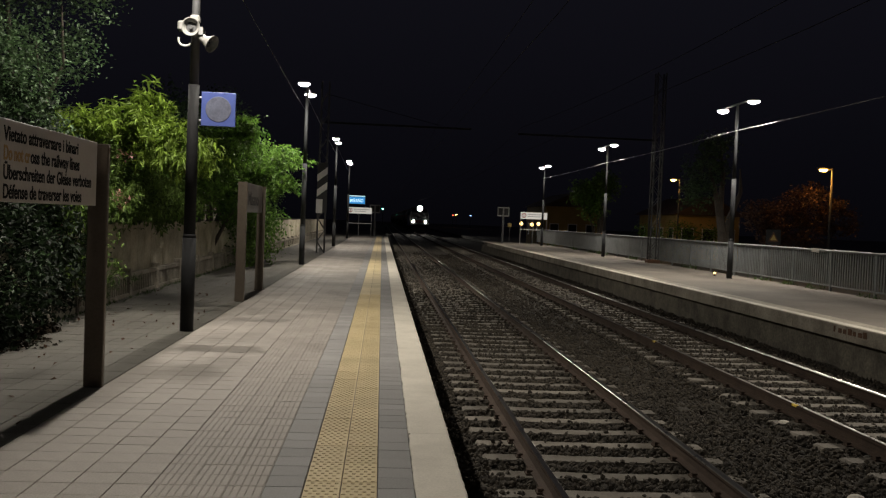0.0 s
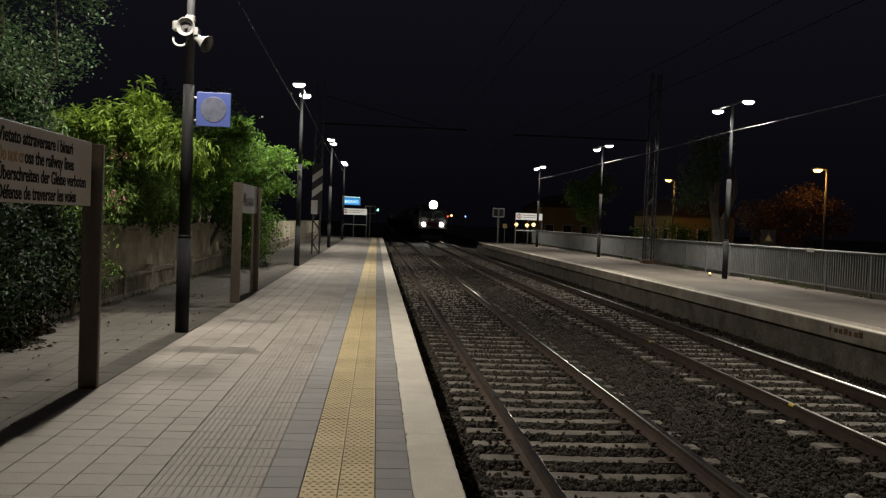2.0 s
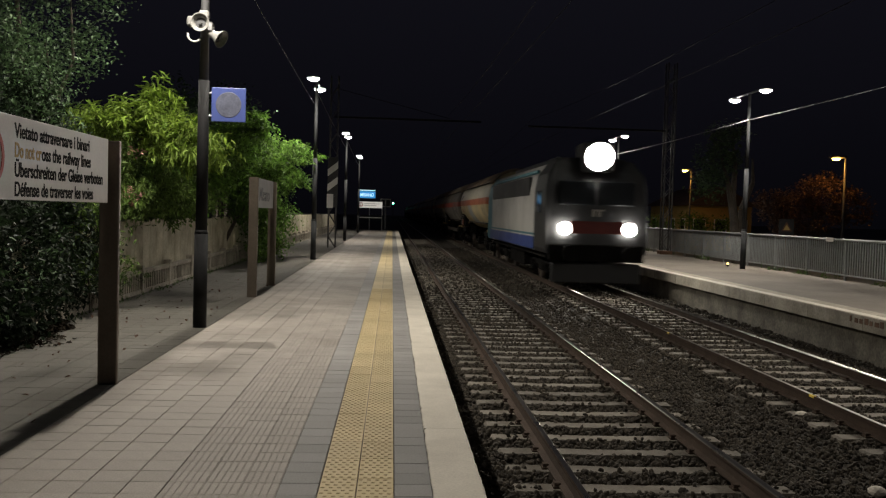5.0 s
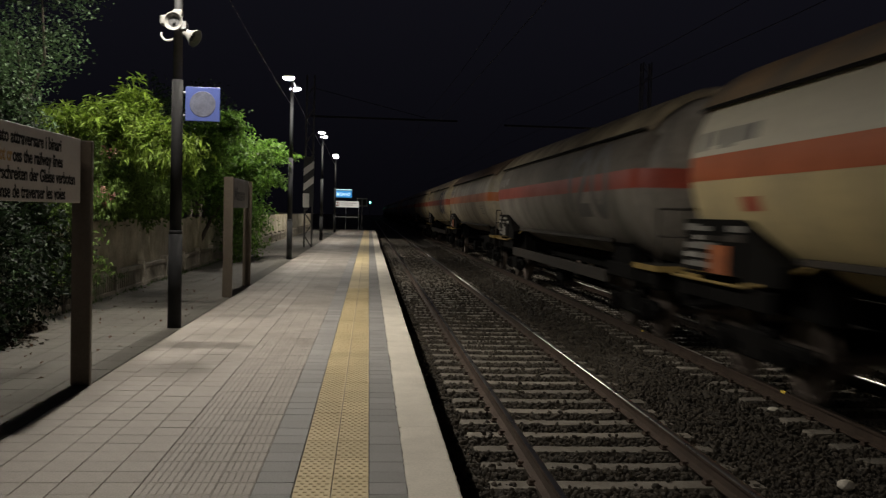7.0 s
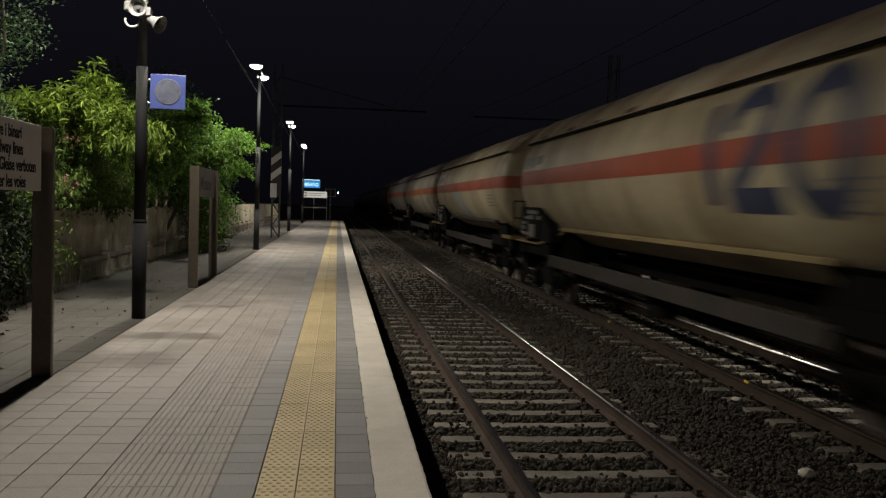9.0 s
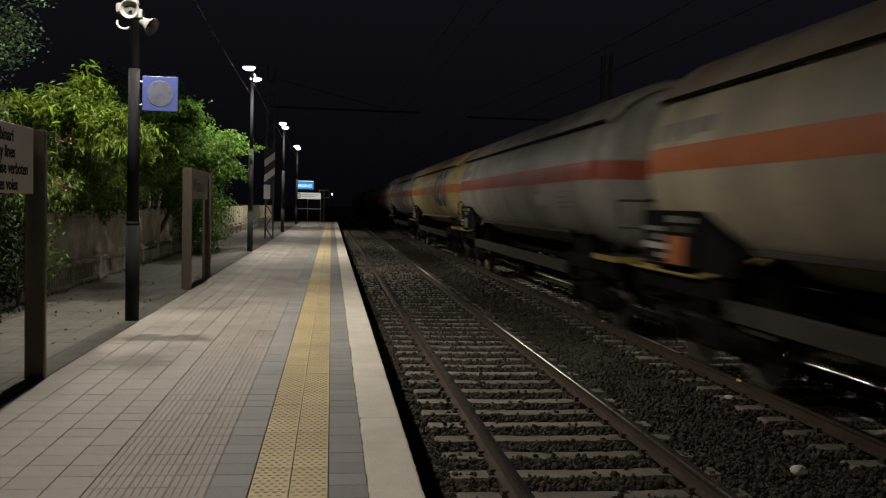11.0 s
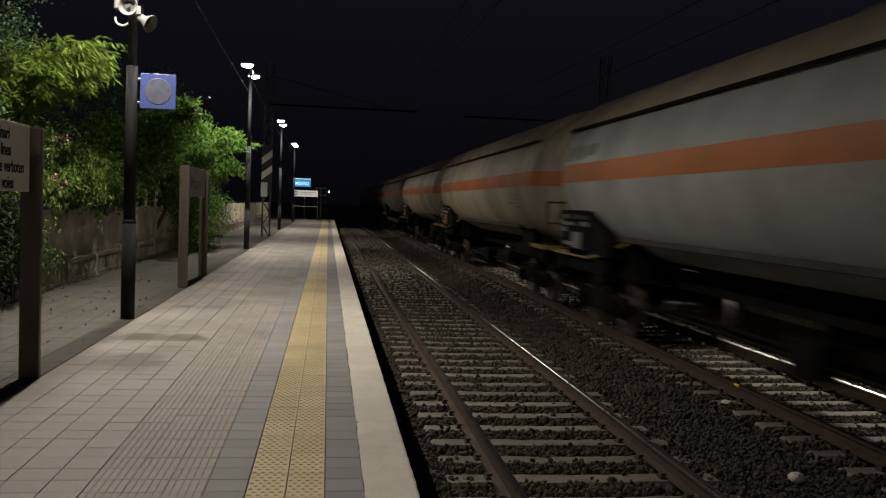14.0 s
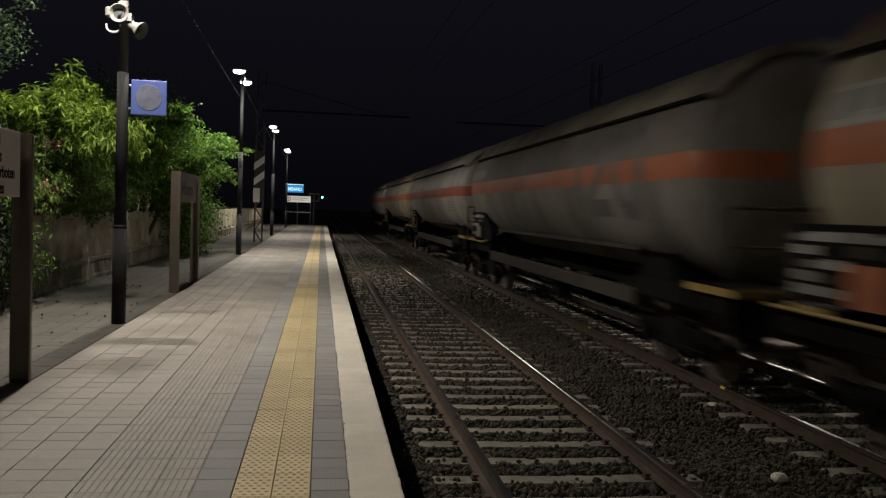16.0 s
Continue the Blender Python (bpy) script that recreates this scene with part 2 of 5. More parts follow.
def lathe(bm, profile, n=32, axis="y", centre=(0, 0, 0), a0=0.0, a1=6.283185307):
    """Turn a profile of (along, radius) about an axis."""
    full = abs(a1 - a0 - 2 * math.pi) < 1e-4
    k = n if full else n + 1
    c = Vector(centre)
    rings = []
    for s, r in profile:
        ring = []
        for i in range(k):
            a = a0 + (a1 - a0) * i / n
            u, v = r * math.cos(a), r * math.sin(a)
            ring.append(bm.verts.new(c + (Vector((u, s, v)) if axis == "y" else Vector((s, u, v)) if axis == "x" else Vector((u, v, s)))))
        rings.append(ring)
    for p, q in zip(rings, rings[1:]):
        for i in range(n):
            j = (i + 1) % k
            bm.faces.new((p[i], q[i], q[j], p[j]))
    return bm


def mesh_from(name, verts, faces, material, parent=None, smooth=False):
    me = bpy.data.meshes.new(name)
    verts, faces = np.asarray(verts, dtype=np.float32), np.asarray(faces, dtype=np.int32)
    k = faces.shape[1]
    me.vertices.add(len(verts))
    me.vertices.foreach_set("co", verts.ravel())
    me.loops.add(faces.size)
    me.loops.foreach_set("vertex_index", faces.ravel())
    me.polygons.add(len(faces))
    me.polygons.foreach_set("loop_start", np.arange(0, faces.size, k, dtype=np.int32))
    me.polygons.foreach_set("use_smooth", np.full(len(faces), smooth))
    me.update(calc_edges=True)
    me.validate()
    me.materials.append(material)
    ob = new(name, me)
    ob.parent = parent
    return ob


def cable(name, points, r, material, label, category, parent=None):
    cu = bpy.data.curves.new(name, "CURVE")
    cu.dimensions, cu.bevel_depth, cu.bevel_resolution = "3D", r, 1
    sp = cu.splines.new("POLY")
    sp.points.add(len(points) - 1)
    for p, q in zip(sp.points, points):
        p.co = (*q, 1)
    cu.materials.append(material)
    ob = new(name, cu)
    ob.parent = parent
    return tagged(ob, label, category)


def sag(p, q, drop, n=14):
    p, q = Vector(p), Vector(q)
    return [p.lerp(q, i / n) - Vector((0, 0, 4 * drop * (i / n) * (1 - i / n))) for i in range(n + 1)]


def words(body, size, m, material, parent, name="lettering", label="", width=None, bold=0.0):
    cu = bpy.data.curves.new(name, "FONT")
    cu.body, cu.size, cu.extrude, cu.offset = body, size, 0.0012, bold
    cu.materials.append(material)
    ob = new(name, cu)
    ob.parent = parent
    ob.matrix_basis = m
    if width:
        bpy.context.view_layer.update()
        ob.scale = (width / max(0.01, ob.dimensions.x), 1, 1)
    if label:
        tagged(ob, label)
    return ob


# ---------------------------------------------------------------- ground and platforms
bm = bmesh.new()
box(bm, (-400, -60, -1.6), (400, 700, -1.05))
tagged(link("ground", bm, M["soil"]), "dark soil reaching into the night", "ground", kind="structure")

# track bed with a low ridge of ballast
nx, ny = 60, 240
gx, gy = np.linspace(EDGE + 0.03, 8.15, nx), np.concatenate([np.linspace(-14, 40, 160), np.linspace(41, 320, 80)])
X, Y = np.meshgrid(gx, gy)
rng = np.random.default_rng(3)
bed = RAIL - 0.25 + 0.02 * rng.standard_normal(X.shape) - 0.06 * np.exp(-((X - 4.1) / 0.5) ** 2) - 0.12 * np.clip((1.0 - X) / 0.4, 0, 1)
bv = np.stack([X, Y, bed], -1).reshape(-1, 3)
idx = np.arange(nx * len(gy)).reshape(len(gy), nx)
bf = np.stack([idx[:-1, :-1], idx[:-1, 1:], idx[1:, 1:], idx[1:, :-1]], -1).reshape(-1, 4)
track_bed = tagged(mesh_from("track_bed", bv, bf, M["ballast"]), "bed of grey brown crushed ballast between the platforms", "ballast", kind="structure")

# near platform: slab, face, wide asphalt walk behind the pavers
END_NEAR = 78.0
platform = tagged(link("platform_near", boxes(((-2.45, -14, -1.1), (EDGE - 0.13, END_NEAR, -0.012))), M["joint"]),
                  "paved platform with tactile strip and white edge", "platform", kind="structure")
walkway = tagged(link("pavement_near", boxes(((-4.75, -14, -1.1), (-2.452, END_NEAR, -0.0125))), M["joint"]), "worn paved walk beside the fence, its pavers darkened for tree shade", "pavement", kind="structure")
bm = boxes(((EDGE - 0.10, -14, -1.1), (EDGE - 0.06, END_NEAR, -0.14)))
part("platform_face", bm, M["old_wall"], platform, "grimy concrete platform face")

def coping_bm(y0, y1, r):
    """A long edge block whose inner side is chipped and whose nose is worn round."""
    bm = bmesh.new()
    rings, bite, n = [], 0.0, 64
    for i in range(n + 1):
        y = y0 + (y1 - y0) * i / n
        bite = bite * 0.55 + r.uniform(-0.006, 0.006) + (r.uniform(0.008, 0.024) if r.random() < 0.07 else 0)
        xi = EDGE - 0.312 + max(-0.003, bite)
        nose = EDGE + r.uniform(-0.003, 0.002)
        ring = [(xi, -0.15), (xi, -0.004), (xi + 0.006, 0.001), (nose - 0.016, 0.001), (nose - 0.004, -0.006), (nose, -0.020), (nose - 0.004, -0.15)]
        rings.append([bm.verts.new((x, y, z)) for x, z in ring])
    for p, q in zip(rings, rings[1:]):
        for k in range(7):
            bm.faces.new((p[k], p[(k + 1) % 7], q[(k + 1) % 7], q[k]))
    bm.faces.new(rings[0])
    bm.faces.new(rings[-1][::-1])
    bmesh.ops.recalc_face_normals(bm, faces=bm.faces)
    return bm


# white coping in long blocks with slightly broken edges
rr = random.Random(8)
for i in range(20):
    y0 = -2 + i * 4.0
    part("coping_stone", coping_bm(y0 + 0.002, y0 + 3.998, rr), M["coping"], platform)

# far platform
END_FAR = 71.0
platform2 = tagged(link("platform_far", boxes(((8.35, -14, -1.1), (12.75, END_FAR, FAR_P - 0.002))), M["far_asphalt"]), "asphalt platform across the tracks", "platform", kind="structure")
for i in range(38):
    y0 = -10 + i * 2.0
    part("coping_stone", boxes(((8.02, y0 + 0.004, FAR_P - 0.26), (8.62, y0 + 1.996, FAR_P + 0.006)), bevel=0.012), M["concrete"], platform2, "worn concrete edge block")
for k, w in enumerate((0.05, 0.11, 0.10, 0.12, 0.09, 0.13, 0.11)):
    part("text_bar", boxes(((8.012, 14.42 - k * 0.16 - w, -0.06), (8.019, 14.42 - k * 0.16, 0.02 if k % 3 else 0.045))), M["rust"], platform2, "faded red painted writing, unreadable")
part("edge_line", boxes(((8.05, -10, FAR_P + 0.0075), (8.24, END_FAR, FAR_P + 0.0105))), M["coping"], platform2, "worn white painted edge line")
part("platform_face", boxes(((8.16, -14, -1.1), (8.34, END_FAR, FAR_P - 0.262))), M["old_wall"], platform2, "rough dark masonry face")


# ---------------------------------------------------------------- tracks
def rail_mesh(y0, y1, gauge_side):
    """A flat-bottomed rail: foot, web and a round-cornered head, polished on top and on its gauge corner."""
    prof = [(-0.067, -0.155), (0.067, -0.155), (0.067, -0.145), (0.012, -0.125), (0.010, -0.045), (0.035, -0.034)]
    corner = [(0.022 + 0.013 * math.cos(radians(k * 15)), -0.013 + 0.013 * math.sin(radians(k * 15))) for k in range(7)]
    first = len(prof)
    prof += corner + [(-x, z) for x, z in corner[::-1]]
    prof += [(-0.035, -0.034), (-0.010, -0.045), (-0.012, -0.125), (-0.067, -0.145)]
    bm = bmesh.new()
    a, b = [[bm.verts.new((x, y, z)) for x, z in prof] for y in (y0, y1)]
    n = len(prof)
    for i in range(n):
        f = bm.faces.new((a[i], b[i], b[(i + 1) % n], a[(i + 1) % n]))
        k = i - first
        bright = k == 6 or (0 <= k < 6 and gauge_side > 0) or (6 < k < 13 and gauge_side < 0)
        f.material_index = 1 if bright else 0
        f.smooth = 0 <= k < 13
    bm.faces.new(a)
    bm.faces.new(b[::-1])
    bmesh.ops.recalc_face_normals(bm, faces=bm.faces)
    return bm


def sleeper_bm(y=0.0):
    """A concrete sleeper, lower in the middle."""
    bm = bmesh.new()
    secs = [(-1.2, -0.02), (-1.17, 0.0), (-0.5, 0.0), (-0.3, -0.006), (0.3, -0.006), (0.5, 0.0), (1.17, 0.0), (1.2, -0.02)]
    rings = []
    for x, z in secs:
        rings.append([bm.verts.new((x, y + yy, zz)) for yy, zz in ((-0.14, -0.18), (-0.105, z), (0.105, z), (0.14, -0.18))])
    for p, q in zip(rings, rings[1:]):
        for i in range(3):
            bm.faces.new((p[i], p[i + 1], q[i + 1], q[i]))
    bm.faces.new(rings[0][::-1])
    bm.faces.new(rings[-1])
    bmesh.ops.recalc_face_normals(bm, faces=bm.faces)
    return bm


PITCH = 0.56
sleeper_me, clip_me = None, None
rails_x = {}
for tname, cx, gauge, phase in (("track_1", 2.25, 1.52, 0.10), ("track_2", 5.95, 1.55, 0.28)):
    tr = thing("railway_track", pose(cx, 0, RAIL), "railway track of rusty rails on concrete sleepers", "track", "tracks", "structure")
    for s in (-1, 1):
        rl = part("rail", rail_mesh(-14, 320, -s), [M["rail_side"], M["rail_top"]], tr, "rusty rail with a polished running surface")
        rl.location.x = s * gauge / 2
    if cx > 5:
        # two glints on the rail head, made as small yellow pieces
        for y in (9.86, 15.5):
            part("rail_mark", boxes(((-gauge / 2 - 0.040, y - 0.06, -0.026), (-gauge / 2 - 0.006, y + 0.06, 0.003)), bevel=0.003), M["glint_yellow"], tr, "small yellow glint painted on the rail head")
    if sleeper_me is None:
        o = part("sleeper", sleeper_bm(), M["sleeper"], tr)
        sleeper_me = o.data
        bpy.data.objects.remove(o)
        bm = boxes(((-0.11, -0.05, 0.0), (0.11, 0.05, 0.018)), ((-0.10, -0.035, 0.018), (-0.05, 0.035, 0.045)), ((0.05, -0.035, 0.018), (0.10, 0.035, 0.045)))
        o = part("rail_clip", bm, M["rail_side"], tr)
        clip_me = o.data
        bpy.data.objects.remove(o)
    for i in range(130):
        y = 3.2 + phase + i * PITCH
        o = new("sleeper", sleeper_me)
        o.parent = tr
        o.location = (rr.uniform(-0.02, 0.02), y + rr.uniform(-0.012, 0.012), -0.172 + rr.uniform(-0.006, 0.004))
        o.rotation_euler.z = rr.uniform(-0.008, 0.008)
        if i < 45:
            for s in (-1, 1):
                c = new("rail_clip", clip_me)
                c.parent = tr
                c.location = (s * gauge / 2, y, -0.172)


# ---------------------------------------------------------------- fences
def left_fence():
    f = thing("boundary_fence", pose(-4.62, 0, 0), "weathered board fence over a low concrete balustrade", "fence", kind="structure")
    r = random.Random(4)
    for i in range(34):
        y = 4 + i * 2.0
        part("post", boxes(((-0.07, y - 0.06, -0.3), (0.07, y + 0.06, 0.50)), bevel=0.01), M["concrete"], f)
        part("plinth", boxes(((-0.05, y + 0.07, -0.3), (0.05, y + 1.93, 0.06)), ((-0.05, y + 0.07, 0.34), (0.05, y + 1.93, 0.42)), bevel=0.006), M["concrete"], f)
        bm = bmesh.new()
        for j in range(14):
            yy = y + 0.13 + j * 0.13
            box(bm, (-0.035, yy - 0.03, 0.06), (0.035, yy + 0.03, 0.34))
        part("baluster_row", bm, M["concrete"], f)
        part("rail", boxes(((-0.20, y + 0.0, 1.10), (-0.15, y + 2.0, 1.17)), ((-0.20, y + 0.0, 0.35), (-0.15, y + 2.0, 0.42))), M["panel"], f)
        for j in range(4):
            yy = y + j * 0.5
            dz = r.uniform(-0.02, 0.02)
            lean = r.uniform(-0.006, 0.006)
            part("board", boxes(((-0.145 + lean, yy + 0.006, -0.2), (-0.10 + lean, yy + 0.494, 1.33 + dz)), bevel=0.006), M["panel"], f)
    part("notice", boxes(((-0.098, 22.0, 1.12), (-0.088, 22.22, 1.38))), M["white"], f, "small white notice plate")


left_fence()


def right_fence():
    f = thing("platform_railing", pose(12.55, 0, FAR_P), "grey steel railing with close upright bars", "railing", kind="structure")
    bar = None
    for i in range(30):
        y = 3.0 + i * 2.25
        part("post", boxes(((-0.03, y - 0.03, -0.05), (0.03, y + 0.03, 1.10)), bevel=0.005), M["fence_grey"], f)
        part("rail", rods(((0, y, 1.12), (0, y + 2.25, 1.12), 0.035)), M["fence_grey"], f)
        part("rail", boxes(((-0.02, y + 0.03, 0.13), (0.02, y + 2.22, 0.17))), M["fence_grey"], f)
        bm = bmesh.new()
        for j in range(1, 18):
            yy = y + j * 0.125
            box(bm, (-0.012, yy - 0.022, 0.17), (0.012, yy + 0.022, 1.09))
        part("bar_panel", bm, M["fence_grey"], f)
    part("plate", boxes(((-0.05, 23.9, 1.05), (-0.04, 24.35, 1.17))), M["board"], f, "small grey plate clamped on the top rail")


right_fence()
tagged(link("road", boxes(((12.76, -14, -1.0), (60, 320, -0.6))), M["asphalt"]), "dark road below the far platform", "road", kind="structure")


# ---------------------------------------------------------------- platform lamps
def lamp_post(x, y, z, lit, cone=162):
    t = thing("platform_lamp", pose(x, y, z), "slim dark lamp post with two flat lamp heads", "lamp", "platform lamps")
    first = abs(y - 11.4) < 0.1 and x < 0
    # first post: lamplight on the upper pole painted as a greyer colour
    low, high = (M["post_black"], M["post_grey"]) if first else (M["post_plain"], M["post_plain"])
    bm = rods(((0, 0, 0), (0, 0, 1.25), 0.090), ((0, 0, 1.25), (0, 0, 1.3), 0.090, 0.08), n=16)
    part("sleeve", bm, low, t, "dark base sleeve", True)
    pole = part("pole", rods(((0, 0, 1.28), (0, 0, 3.28), 0.078, 0.072), n=16), low, t, "dark lower pole", True)
    part("upper_pole", rods(((0, 0, 3.26), (0, 0, LAMP_Z + 0.05), 0.062, 0.045), n=16), high, pole, "upper pole, greyer on the first post as if lit", True)
    part("arm", rods(((0, -1.2, LAMP_Z + 0.06), (0, 1.2, LAMP_Z + 0.06), 0.03)), M["galva"], t)
    for s in (-1, 1):
        bm = bmesh.new()
        lathe(bm, [(0.08, 0.001), (0.08, 0.09), (0.045, 0.18), (0.0, 0.205), (-0.01, 0.185)], 20, "z", (0, s * 1.25, LAMP_Z))
        head = part("lamp_head", bm, M["galva"], t, "", True)
        bm = bmesh.new()
        lathe(bm, [(-0.012, 0.18), (-0.045, 0.160), (-0.075, 0.11), (-0.092, 0.055), (-0.095, 0.001)], 20, "z", (0, s * 1.25, LAMP_Z))
        part("diffuser", bm, M["lamp_white"], head, "glowing white diffuser", True)
        if lit:
            d = bpy.data.lights.new("platform_light", "SPOT")
            d.energy, d.color, d.spot_size, d.spot_blend, d.shadow_soft_size = lit, (1.0, 0.93, 0.82), radians(cone), 0.88, 0.06
            lo = new("platform_light", d)
            lo.location = (x, y + s * 1.25, z + LAMP_Z - 0.19)
    return t


LEFT_LAMPS = (-3.0, 11.4, 28.4, 47.46, 66.0)
RIGHT_LAMPS = (11.1, 27.9, 44.7, 62.5)
for y in LEFT_LAMPS:
    if y < 0:
        lamp_post(-2.55, y, 0, 1300, 136)
    else:
        lamp_post(-2.55, y, 0, 700 if y < 20 else 800 if y < 40 else 620 if y < 60 else 340, 169)
for y in RIGHT_LAMPS:
    lamp_post(11.52, y, FAR_P, 920 if y < 40 else 700 if y < 60 else 400, 168)
for xs, zs, ys in ((-2.55, 0, LEFT_LAMPS), (11.52, FAR_P, RIGHT_LAMPS)):
    for a, b in zip(ys, ys[1:]):
        cable("lamp_cable", sag((xs - 0.08, a, zs + (5.6 if xs < 0 else 4.85)), (xs - 0.08, b, zs + (5.05 if xs < 0 else 4.85)), 0.05), 0.007 if xs < 0 else 0.011, M["galva"], "grey power cable slung between lamp posts", "cable")

# ---------------------------------------------------------------- loudspeakers and blue sign on the first lamp post
sp = thing("loudspeaker_cluster", pose(-2.53, 11.4, 3.98), "white horn loudspeakers clamped to the lamp post", "loudspeaker")
bm = boxes(((-0.09, -0.09, -0.05), (0.09, 0.09, 0.05)))
part("clamp", bm, M["galva"], sp)
for ang, tilt, x0, z0 in ((-90, 0, -0.02, 0.0), (-22, -28, 0.03, -0.06)):
    bm = bmesh.new()
    lathe(bm, [(0.0, 0.05), (0.10, 0.055), (0.16, 0.08), (0.21, 0.115), (0.23, 0.12), (0.22, 0.108), (0.16, 0.06), (0.11, 0.03), (0.11, 0.001)], 24, "x")
    rod(bm, (-0.10, 0, 0), (0.0, 0, 0), 0.06, n=16)
    h = part("horn", bm, M["speaker"], sp, "pale grey horn", True)
    h.matrix_basis = pose(x0, 0, z0, 0, tilt, ang)
    h.matrix_basis = pose(x0, -0.1 if ang < -50 else 0, z0) @ pose(0, 0, 0, 0, 0, ang) @ pose(0, 0, 0, 0, -tilt, 0)
for h in [c for c in sp.children if c.name.startswith("horn")]:
    bm = bmesh.new()
    lathe(bm, [(0.172, 0.001), (0.172, 0.064), (0.168, 0.07)], 20, "x")
    rod(bm, (0.16, 0, 0), (0.20, 0, 0), 0.022, n=10)
    part("mouth", bm, M["post_grey"], h, "dark disc set inside the horn")
part("junction_box", boxes(((-0.25, -0.06, 0.0), (-0.16, 0.06, 0.13)), bevel=0.02), M["speaker"], sp)
part("junction_box", boxes(((-0.08, -0.12, 0.10), (0.05, 0.0, 0.20)), bevel=0.02), M["speaker"], sp)
bm = bmesh.new()
for i in range(8):
    a0, a1 = [math.pi * (0.9 + 0.9 * k / 8) for k in (i, i + 1)]
    rod(bm, (-0.14 + 0.09 * math.cos(a0), -0.05, -0.12 + 0.08 * math.sin(a0)), (-0.14 + 0.09 * math.cos(a1), -0.05, -0.12 + 0.08 * math.sin(a1)), 0.014, n=6)
part("cable_loop", bm, M["white"], sp)

sg = thing("blue_sign", pose(-2.22, 11.4, 2.97), "square blue pictogram sign with a pale round symbol", "sign")
part("plate", boxes(((-0.225, -0.012, -0.225), (0.225, 0.012, 0.225)), bevel=0.006), M["blue"], sg)
bm = bmesh.new()
lathe(bm, [(-0.0165, 0.001), (-0.0165, 0.165), (-0.012, 0.17)], 28, "y")
part("symbol_disc", bm, M["sign_grey"], sg, "worn pale disc")
for bz in (0.15, -0.15):
    part("bracket", rods(((-0.33, 0.03, bz), (-0.2, 0.03, bz), 0.015)), M["galva"], sg)


# ---------------------------------------------------------------- platform boards
def board_sign(y0, y1, label, face):
    t = thing("notice_board", pose(-2.52, 0, 0), label, "sign", "platform boards")
    for y in (y0, y1):
        part("post", boxes(((-0.085, y - 0.03, 0), (0.085, y + 0.03, 2.17)), bevel=0.008), M["bronze"], t)
    part("panel", boxes(((-0.035, y0 + 0.03, 1.62), (0.035, y1 - 0.18, 2.17)), bevel=0.004), M[face], t)
    return t


SIGN_TURN = pose(0, 0, 0, 90, 0, 90)
nb = board_sign(4.72, 7.46, "grey warning board with black multilingual lettering on two posts", "board")
for i, (line, w) in enumerate((("Vietato attraversare i binari", 1.43), ("Do not cross the railway lines", 1.46), ("Überschreiten der Gleise verboten", 1.76), ("Défense de traverser les voies", 1.52))):
    if i == 1:
        # lamp reflection painted onto the first letters by a gold colour
        words("Do not cr", 0.135, pose(0.0362, 5.37, 2.03 - i * 0.128) @ SIGN_TURN, M["ink_gold"], nb, "lettering", "lettering coloured gold as a lamp reflection", w * 0.30, 0.003)
        words("oss the railway lines", 0.135, pose(0.0362, 5.37 + w * 0.308, 2.03 - i * 0.128) @ SIGN_TURN, M["ink"], nb, "lettering", "black lettering", w * 0.692, 0.003)
    else:
        words(line, 0.135, pose(0.0362, 5.37, 2.03 - i * 0.128) @ SIGN_TURN, M["ink"], nb, "lettering", "black lettering", w, 0.003)
bm = bmesh.new()
lathe(bm, [(0.037, 0.19), (0.041, 0.19), (0.041, 0.155), (0.037, 0.155)], 36, "x", (0, 5.02, 1.89))
box(bm, (0.0365, 4.995, 1.735), (0.0405, 5.045, 2.045))
part("prohibition_ring", bm, M["red"], nb, "red prohibition ring with a bar")
mb = board_sign(15.62, 18.15, "grey station name board on two bronze posts", "board_dim")
words("Misano", 0.36, pose(0.0362, 16.05, 1.76) @ SIGN_TURN, M["post_grey"], mb, "lettering", "faded grey station name", 1.35, 0.004)

# ---------------------------------------------------------------- catenary masts and wires
def lattice(parent, x, y, w, z0, z1, material, step=0.5):
    for sx in (-1, 1):
        for sy in (-1, 1):
            part("leg", boxes(((x + sx * w - 0.025, y + sy * w - 0.025, z0), (x + sx * w + 0.025, y + sy * w + 0.025, z1))), material, parent)
    bm = bmesh.new()
    n = int((z1 - z0) / step)
    for i in range(n):
        a, b = z0 + i * step, z0 + (i + 1) * step
        s = 1 if i % 2 else -1
        for sx in (-1, 1):
            rod(bm, (x + sx * w, y - s * w, a), (x + sx * w, y + s * w, b), 0.016, n=5)
            rod(bm, (x - s * w, y + sx * w, a), (x + s * w, y + sx * w, b), 0.016, n=5)
    part("bracing", bm, material, parent)


ms = thing("catenary_mast", pose(0, 0, 0), "steel lattice mast with black and white striped board", "mast", "masts")
lattice(ms, -2.62, 38.2, 0.16, 0, 7.4, M["dark_steel"])
bd = part("marker_board", boxes(((-2.84, 37.96, 1.75), (-2.40, 38.0, 3.9))), M["black"], ms, "tall black board with white diagonal bands")
bm = bmesh.new()
for z in (2.55, 3.2):
    vs = [bm.verts.new((x, yy, z + dz)) for yy in (37.955, 37.945) for x, dz in ((-2.835, -0.12), (-2.405, 0.22), (-2.405, 0.52), (-2.835, 0.18))]
    bm.faces.new(vs[4:])
    for i in range(4):
        bm.faces.new((vs[i], vs[(i + 1) % 4], vs[4 + (i + 1) % 4], vs[4 + i]))
bmesh.ops.recalc_face_normals(bm, faces=bm.faces)
part("white_band", bm, M["white"], bd)
part("white_plate", boxes(((-2.85, 37.93, 1.72), (-2.58, 37.95, 2.32))), M["white"], ms)
part("beam", boxes(((-2.6, 38.16, 5.62), (3.75, 38.24, 5.70))), M["post_black"], ms)
